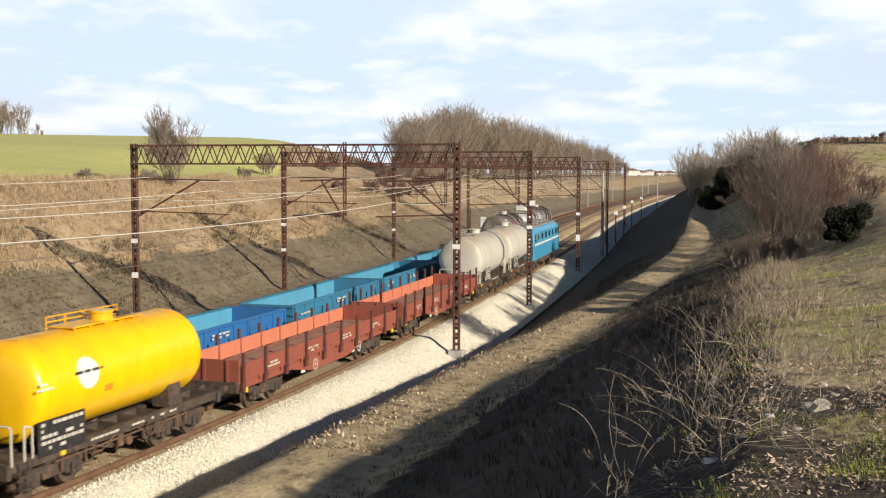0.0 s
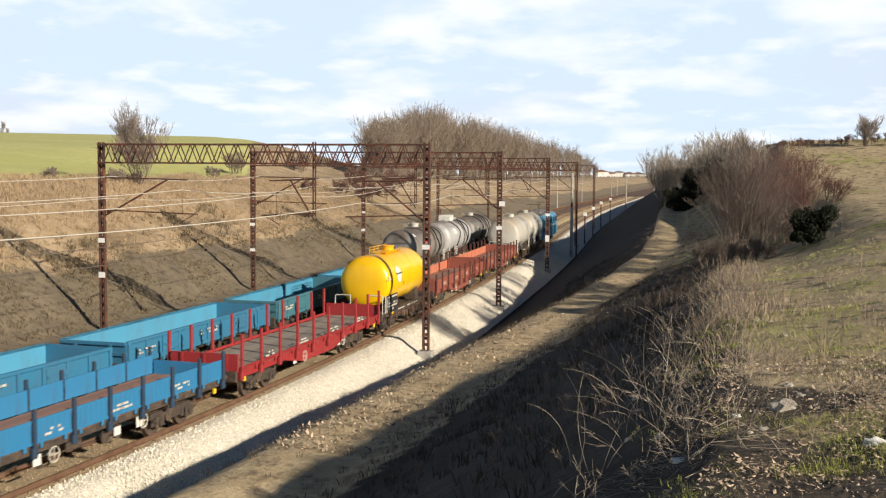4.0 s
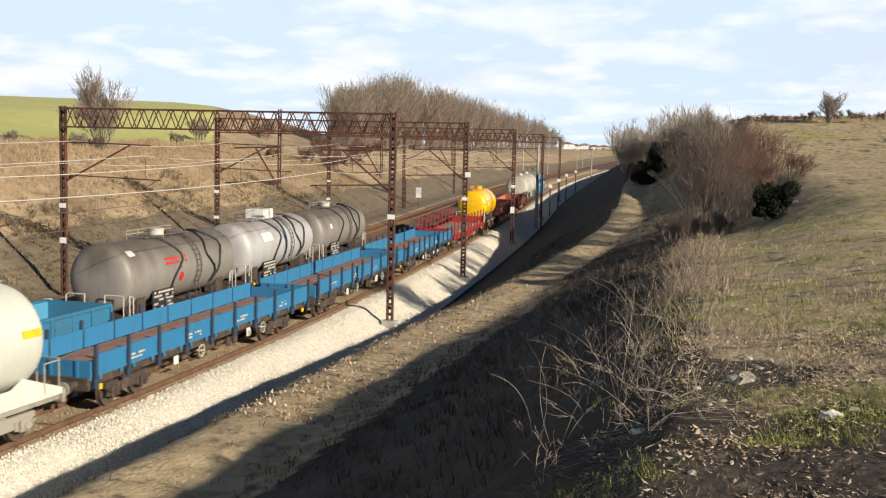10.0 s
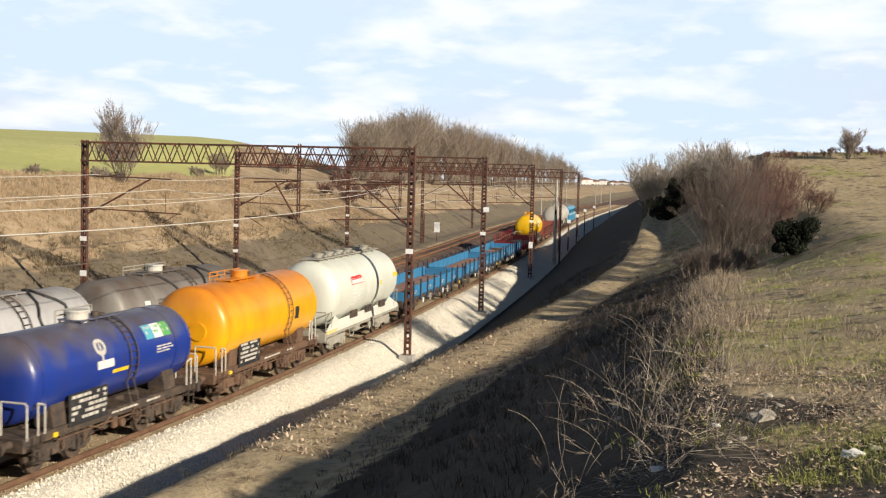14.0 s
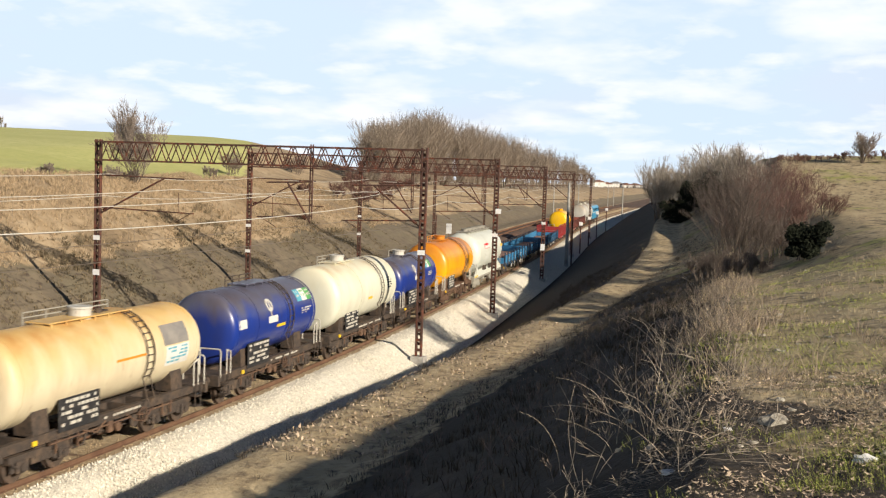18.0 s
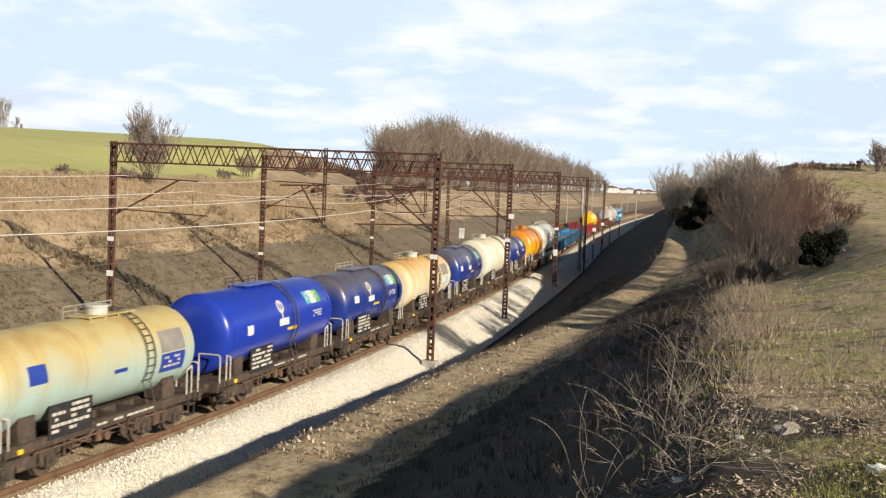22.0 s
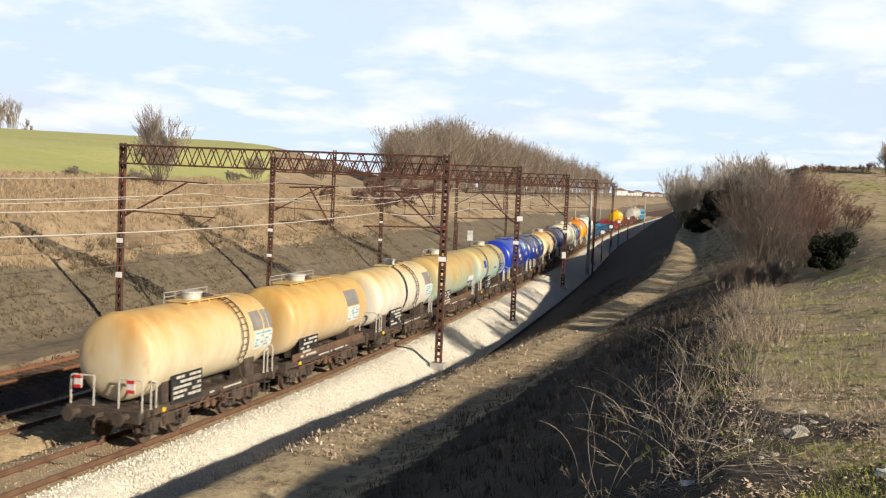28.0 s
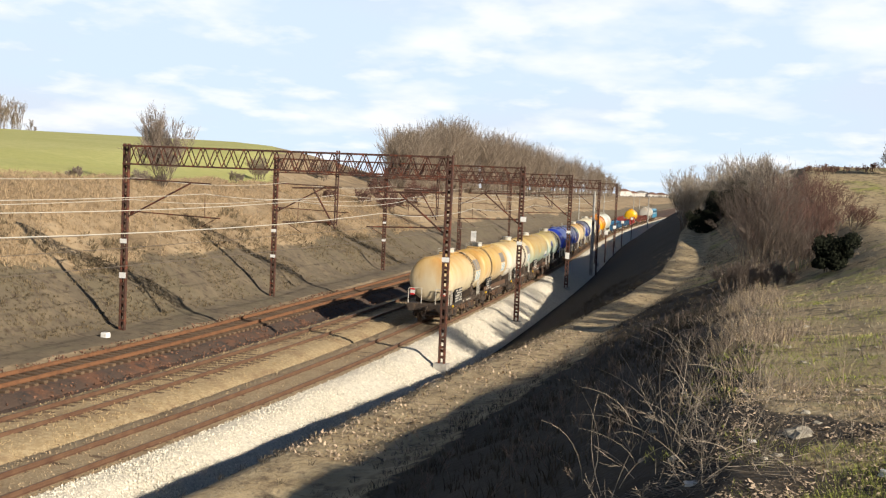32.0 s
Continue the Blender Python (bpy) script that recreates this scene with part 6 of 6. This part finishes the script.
def loco(label, L):
    w = wagon_thing("locomotive", label, L, True)
    e = L / 2 - .6
    b = B()
    vs = [(-1.45, 1.05), (1.45, 1.05), (1.48, 2.2), (1.40, 3.35), (1.1, 3.72), (-1.1, 3.72), (-1.40, 3.35), (-1.48, 2.2)]
    ring = []
    for y, k in ((-e, .93), (-e + .25, 1.0), (e - .25, 1.0), (e, .93)):
        ring.append([b.verts.new((x * k, y + (.16 if y < 0 else -.16) * (1 if z > 2.3 and abs(y) > e - .1 else 0), z)) for x, z in vs])
    for A, C in zip(ring, ring[1:]):
        for i in range(8):
            b.faces.new((A[i], A[(i + 1) % 8], C[(i + 1) % 8], C[i]))
    b.faces.new(ring[0]), b.faces.new(list(reversed(ring[-1])))
    bmesh.ops.recalc_face_normals(b, faces=b.faces[:])
    part("body", b, M["loco"], w)
    b = B()
    box(b, -1.05, -e + .4, 3.70, 1.05, e - .4, 3.86, .05)
    for y in (-4, -1.5, 1.5, 4):
        box(b, -.7, y - .7, 3.86, .7, y + .7, 4.05, .06)
    part("roof", b, M["panel_grey"], w)
    for sx in (-1, 1):
        b = B()
        box(b, sx * 1.47, -e + .2, 2.28, sx * 1.50, e - .2, 2.42)
        part("stripe", b, M["panel_white"], w, "white waist stripe")
        for k in range(6):
            b = B()
            y = -e + 2.6 + k * (2 * e - 5.2) / 5
            box(b, sx * 1.42, y - .38, 2.65, sx * 1.475, y + .38, 3.2, .03)
            part("side_window", b, M["glass"], w)
        for k in (-1, 1):
            b = B()
            box(b, sx * 1.44, k * (e - 1.0) - .35, 2.6, sx * 1.475, k * (e - 1.0) + .35, 3.25, .03)
            part("cab_window", b, M["glass"], w)
    for sy in (-1, 1):
        for x in (-.62, .62):
            b = B()
            box(b, x - .48, sy * (e - .11) - .05, 2.55, x + .48, sy * (e - .11) + .05, 3.25, .05)
            part("windscreen", b, M["glass"], w)
        b = B()
        box(b, -1.33, sy * e - .02, 2.28, 1.33, sy * e + .02, 2.42)
        part("stripe", b, M["panel_white"], w)
        for x in (-.95, .95):
            b = B()
            cyl(b, (x, sy * e, 1.6), (x, sy * (e + .06), 1.6), .13, 14)
            part("headlight", b, M["railing"], w)
        bg = put("bogie", shared("bogie_frame", bogie_frame_mesh, M["frame"]), w, Matrix.Translation((0, sy * (L / 2 - 4.9), .12)) @ Matrix.Diagonal((1.02, 1.9, 1.15, 1)))
        for dy in (-1.0, 0, 1.0):
            put("wheelset", shared("wheelset", wheelset_mesh, M["wheel"]), bg, Matrix.Translation((0, dy, .36)) @ Matrix.Diagonal((.98, .72, 1.18, 1)))
        b = B()
        y = sy * 5.4
        for x in (-.55, .55):
            tube(b, [(x, y - .8, 4.02), (x, y + .55, 4.45), (x * .7, y - .3, 4.95)], .03)
        tube(b, [(-.85, y - .3, 4.97), (.85, y - .3, 4.97)], .035)
        part("pantograph", b, M["frame"], w)
    b = B()
    box(b, -1.3, -3.2, .55, 1.3, 3.2, 1.1, .05)
    part("equipment_box", b, M["frame"], w)
    add_ends(w, L)
    return w


P = {
    "yellow": paint("yellow_tank_paint", (.86, .52, .004), (.45, .22, .02), .2, .3, top=(.72, .36, .02), top_from=3.6, top_to=4.6),
    "orange": paint("orange_tank_paint", (.86, .40, .01), (.3, .12, .02), .4, .35, top=(.60, .22, .02), top_from=2.6, top_to=4.0),
    "blue": paint("blue_tank_paint", (.016, .045, .38), (.03, .03, .08), .2, .28),
    "blue_dirty": paint("grimy_blue_tank_paint", (.014, .038, .24), (.04, .035, .05), .4, .32, top=(.10, .10, .14), top_from=2.9, top_to=3.6),
    "cream": paint("cream_tank_paint", (.66, .66, .54), (.35, .28, .16), .4, .45, top=(.66, .62, .46), top_from=3.1, top_to=4.3),
    "stained": paint("stained_tank_paint", (.66, .58, .40), (.28, .14, .05), .7, .5, top=(.60, .40, .15), top_from=2.5, top_to=3.9),
    "stained2": paint("heavily_stained_tank_paint", (.62, .50, .32), (.28, .13, .05), .8, .5, top=(.58, .39, .13), top_from=1.9, top_to=3.5),
    "whitish": paint("chalky_tank_paint", (.66, .63, .54), (.3, .16, .07), .6, .5, top=(.62, .48, .23), top_from=2.7, top_to=4.0),
    "teal": paint("faded_teal_tank_paint", (.36, .48, .44), (.2, .14, .07), .6, .5, top=(.46, .38, .17), top_from=2.3, top_to=3.5),
    "teal2": paint("ochre_over_teal_tank_paint", (.36, .46, .38), (.2, .13, .06), .6, .5, top=(.47, .34, .13), top_from=2.0, top_to=3.4),
    "dark_grey": paint("sooty_grey_tank_paint", (.25, .235, .21), (.06, .05, .045), .8, .5, top=(.13, .115, .10), top_from=2.9, top_to=3.8),
    "light_grey": paint("light_grey_tank_paint", (.44, .44, .44), (.12, .1, .08), .6, .45, top=(.27, .26, .25), top_from=3.2, top_to=4.2),
    "pale": paint("pale_grey_tank_paint", (.50, .49, .44), (.25, .2, .15), .5, .5, top=(.40, .37, .31), top_from=2.8, top_to=4.0),
    "flat_blue": paint("blue_wagon_paint", (.03, .185, .37), (.07, .07, .08), .9, .5),
    "flat_red": paint("dark_red_wagon_paint", (.30, .026, .028), (.10, .03, .025), .5, .55),
    "flat_brick": paint("brick_red_wagon_paint", (.26, .075, .05), (.10, .045, .035), .9, .6),
    "brick_inside": paint("faded_brick_red_paint", (.50, .17, .10), (.2, .08, .05), .5, .6),
    "gon_blue": paint("faded_blue_wagon_paint", (.03, .17, .30), (.08, .09, .10), .8, .55),
    # Far inner walls: blue paint lightened to hold the sun that falls there.
    "gon_sunlit": paint("sky_blue_wagon_paint", (.07, .29, .46), (.10, .14, .16), .8, .5),
    "gon_teal": paint("teal_blue_wagon_paint", (.05, .165, .21), (.08, .09, .09), .8, .55),
    "gon_deep": paint("bright_blue_wagon_paint", (.02, .13, .36), (.06, .08, .11), .7, .5),
}
M["powder"] = paint("powder_wagon_paint", (.60, .62, .55), (.3, .28, .22), .4, .4)
M["loco"] = paint("locomotive_blue_paint", (.05, .27, .46), (.06, .1, .13), .4, .4)
moving = []


def s_a(t):
    """The departing train gains speed slowly."""
    return -74.39 + 8.1243 * (t - 16) + .0172 * (t - 16) ** 2


def s_b(t):
    return 49.4 - 6.57 * (t - 8)


def add(train, a, b, ob):
    moving.append((ob, (a + b) / 2, 0 if train == "a" else D2, s_a if train == "a" else s_b))


def stain_plates(y):
    return [("plate", (y, y + 1.5, 8, 38, "panel_grey")), ("plate", (y + .1, y + 1.5, -22, 6, "panel_white")), ("bars", (y + .2, y + 1.4, -20, 4, 5, "panel_cyan"))]


def build_trains():
    tw = tank_wagon
    blue_marks = lambda y: [("ring", (y, 28, .22, "railing")), ("plate", (y - .3, y + .55, -2, 9, "panel_white")), ("plate", (y + .5, y + 1.35, -12, -7, "yellow")), ("bars", (y + 3.0, y + 4.0, -2, 10, 3, "railing"))]
    add("a", .9, 11.1, tw("rust-stained cream tank wagon, last of the train", 10.2, P["stained"], 1.4, 2.72, bands=(2.10, 3.39), gangway=(-0.48, 2.42), dome=0.48, ladder=1.85, plates=stain_plates(2.58), board=-2.74, marks=1, tail=True))
    add("a", 11.1, 21.5, tw("orange rust-stained tank wagon with a grey plate", 10.4, P["stained2"], 1.4, 2.72, gangway=(-2.56, 2.00), dome=-0.96, plates=stain_plates(1.60), board=-3.37, marks=2, skirt=True, rear_rail=False, front_rail=False))
    add("a", 21.5, 33.3, tw("chalky cream tank wagon with brown runs", 11.8, P["whitish"], 1.38, 2.70, bands=(2.18,), gangway=(-0.59, 2.58), dome=0.50, ladder=1.49, plates=stain_plates(3.3), board=-2.88, marks=3))
    add("a", 33.3, 45.0, tw("ochre and pale teal tank wagon with a long brown skirt", 11.7, P["teal2"], 1.4, 2.72, bands=(0.52,), gangway=(-2.18, 0.35), dome=-1.22, board=-3.75, skirt=True, rear_rail=False, marks=4, plates=[("bars", (-0.87, -0.17, -6, 8, 3, "yellow")), ("plate", (2.79, 4.37, -20, -6, "panel_white")), ("plate", (2.79, 4.37, -26, -21, "panel_blue"))]))
    add("a", 45.1, 56.8, tw("faded teal tank wagon under ochre residue", 11.5, P["teal"], 1.36, 2.70, bands=(-1.10, 4.23), gangway=(0.18, 2.58), dome=1.10, ladder=2.02, board=-2.67, marks=5, plates=[("plate", (-3.59, -2.85, 2, 24, "panel_blue")), ("plate", (0.18, 0.83, -8, -3, "panel_blue")), ("plate", (2.67, 4.05, 4, 34, "panel_grey")), ("plate", (2.67, 4.05, -24, 2, "panel_blue")), ("bars", (2.85, 3.86, -20, -2, 3, "railing"))]))
    add("a", 56.8, 68.5, tw("clean bright blue tank wagon", 11.7, P["blue"], 1.45, 2.74, gangway=(-1.50, 1.12), dome=0.00, ladder=0.84, board=-2.71, marks=6, rail_mat="railing", plates=logo_plates(2.2) + blue_marks(-0.3) + [("plate", (-3.37, -2.90, -4, 10, "panel_white"))]))
    add("a", 68.5, 79.5, tw("grimy dark blue tank wagon with sooty top", 10.9, P["blue_dirty"], 1.36, 2.68, bands=(-1.82, 0.82, 1.36, 3.54), gangway=(-1.09, 1.36), dome=0.00, ladder=1.09, board=-2.63, marks=7, plates=logo_plates(1.91) + blue_marks(-1.0) + [("plate", (-3.36, -2.73, 2, 16, "panel_white"))]))
    add("a", 79.3, 91.0, tw("rust-streaked cream tank wagon with a grey plate", 11.7, P["stained"], 1.34, 2.66, bands=(1.88,), gangway=(-2.18, 1.98), dome=-0.20, ladder=1.59, board=-2.88, marks=8, plates=stain_plates(2.48) + [("plate", (-0.20, 1.39, 2, 5, "orange"))], end_disc=True, rear_rail=False))
    add("a", 90.8, 101.7, tw("dark blue tank wagon with a sooty top and steel bands", 10.9, P["blue_dirty"], 1.38, 2.70, near=.9, far=.8, bands=(-1.75, 1.00, 1.50, 3.83), gangway=(-1.00, 1.50), dome=0.00, ladder=1.25, board=-2.50, marks=9, plates=logo_plates(2.16) + blue_marks(-0.58) + [("plate", (-3.49, -2.83, 0, 14, "panel_white"))]))
    add("a", 101.7, 113.2, tw("large cream-white tank wagon", 11.5, P["cream"], 1.5, 2.78, bands=(-1.25,), gangway=(-2.32, 0.53), dome=-0.89, ladder=1.96, board=-3.03, marks=10, plates=[("bars", (3.03, 3.74, -4, 20, 5, "board")), ("plate", (-0.18, 0.53, -14, -9, "yellow"))], rear_rail=False))
    add("a", 113.2, 123.8, tw("short dark blue tank wagon with a sooty top", 10.6, P["blue_dirty"], 1.28, 2.60, bands=(0.84, 3.19), gangway=(-0.94, 0.94), dome=-0.56, ladder=0.56, board=-2.72, marks=11, plates=logo_plates(1.50) + blue_marks(-1.03)))
    add("a", 123.8, 135.0, tw("orange tank wagon with a faded rusty top", 11.2, P["orange"], 1.5, 2.78, far=.15, bands=(1.42,), gangway=(-1.96, 0.71), dome=-0.36, ladder=1.42, board=-2.93, marks=12, fmat="frame_brown", end_disc=True, plates=[("plate", (2.04, 2.44, -14, 6, "board"))], band_mat=P["orange"], rear_rail=True))
    add("a", 135.0, 148.8, powder_wagon("pale grey powder silo wagon with top hatches", 13.8))
    add("a", 148.8, 167.7, flat_wagon("bright blue stake flat wagon, empty", 18.9, P["flat_blue"], .68, .98, panels=9, belly=False, stake_mat=M["stake_navy"], marks=21))
    add("a", 167.7, 186.2, flat_wagon("bright blue stake flat wagon, empty", 18.5, P["flat_blue"], .68, .98, panels=9, belly=False, stake_mat=M["stake_navy"], marks=22))
    add("a", 186.2, 202.7, flat_wagon("bright blue stake flat wagon with an orange sheet", 16.5, P["flat_blue"], .68, .98, panels=9, belly=False, stake_mat=M["stake_navy"], marks=23, patch=(-6.96, -2.98)))
    add("a", 202.7, 219.8, flat_wagon("dark red flat wagon with tall stakes", 17.1, P["flat_red"], .14, 1.35, floor="plank_grey", panels=9, marks=24, end_h=.62))
    add("a", 219.8, 231.0, tw("bright yellow tank wagon with a white emblem", 11.2, P["yellow"], 1.38, 2.72, bands=(1.16,), gangway=(-1.33, 1.99), dome=0.50, board=-3.9, marks=13, rail_mat="railing", band_mat=P["yellow"], front_rail=False, near=1.0, far=.9, plates=[("disc", (-1.9, 14, .45, "panel_white")), ("bars", (-2.45, -1.25, 11, 17, 1, "board")), ("bars", (-4.0, -3.4, 4, 14, 2, "panel_white")), ("plate", (-1.2, -.85, -14, -6, "orange"))]))
    add("a", 231.0, 248.4, flat_wagon("brick red flat wagon with stakes and panels", 17.4, P["flat_brick"], .62, 1.0, panels=9, marks=25, end_h=.75, inner=P["brick_inside"], stake_mat=M["stake_brown"]))
    add("a", 248.4, 265.6, flat_wagon("brick red flat wagon with stakes and panels", 17.2, P["flat_brick"], .62, 1.2, panels=9, marks=26, end_h=.75, inner=P["brick_inside"], stake_mat=M["stake_brown"]))
    add("a", 265.6, 276.4, tw("pale grey tank wagon behind another like it", 10.8, P["pale"], 1.48, 2.78, gangway=(-1.90, 1.90), dome=0.09, board=-2.59, marks=14))
    add("a", 276.4, 287.2, tw("pale grey tank wagon coupled to the locomotive", 10.8, P["pale"], 1.48, 2.78, gangway=(-1.90, 1.90), dome=0.09, board=-2.59, marks=15))
    add("a", 287.3, 305.0, loco("blue electric locomotive with white stripe", 17.7))
    cols = ["gon_blue", "gon_teal", "gon_blue", "gon_blue", "gon_deep", "gon_teal"]
    for i in range(6):
        c = cols[i % len(cols)]
        add("b", -14.04 * (i + 1), -14.04 * i, gondola("open %s gondola wagon, empty" % {"gon_blue": "faded blue", "gon_teal": "teal blue", "gon_deep": "bright blue"}[c], 14.04, P[c], P["gon_sunlit"], marks=30 + i))
    add("b", 0, 12.2, tw("sooty grey tank wagon with red marks", 12.2, P["dark_grey"], 1.42, 2.74, bands=(1.4,), gangway=(-2.0, 2.0), dome=-.3, ladder=1.0, board=-3.0, marks=41, away=False, plates=[("bars", (-2.0, 0, 10, 26, 2, "red")), ("plate", (-4.6, -4.1, 40, 52, "panel_white")), ("disc", (-.6, -12, .2, "red"))]))
    add("b", 12.2, 24.4, tw("light grey tank wagon with a valve housing", 12.2, P["light_grey"], 1.42, 2.74, bands=(1.0, 1.6), gangway=(-2.4, 2.4), dome=-.2, ladder=1.2, board=-2.9, marks=42, away=False, box_house=True, plates=[("plate", (-3.0, -1.6, 16, 36, "panel_white"))]))
    add("b", 24.4, 36.6, tw("dark sooty tank wagon at the train's end", 12.2, P["dark_grey"], 1.42, 2.74, bands=(-2.6, 2.2), gangway=(-2.0, 1.5), dome=-.3, ladder=1.0, board=-3.0, marks=43, away=False, plates=[("plate", (-3.4, -3.0, 10, 22, "panel_white"))]))


build_trains()


def motions():
    """Both trains run along their tracks."""
    for ob, mid, o, fn in moving:
        walk(ob, [(t * .5, on_line(fn(t * .5) + mid, o)) for t in range(0, 65)])


motions()
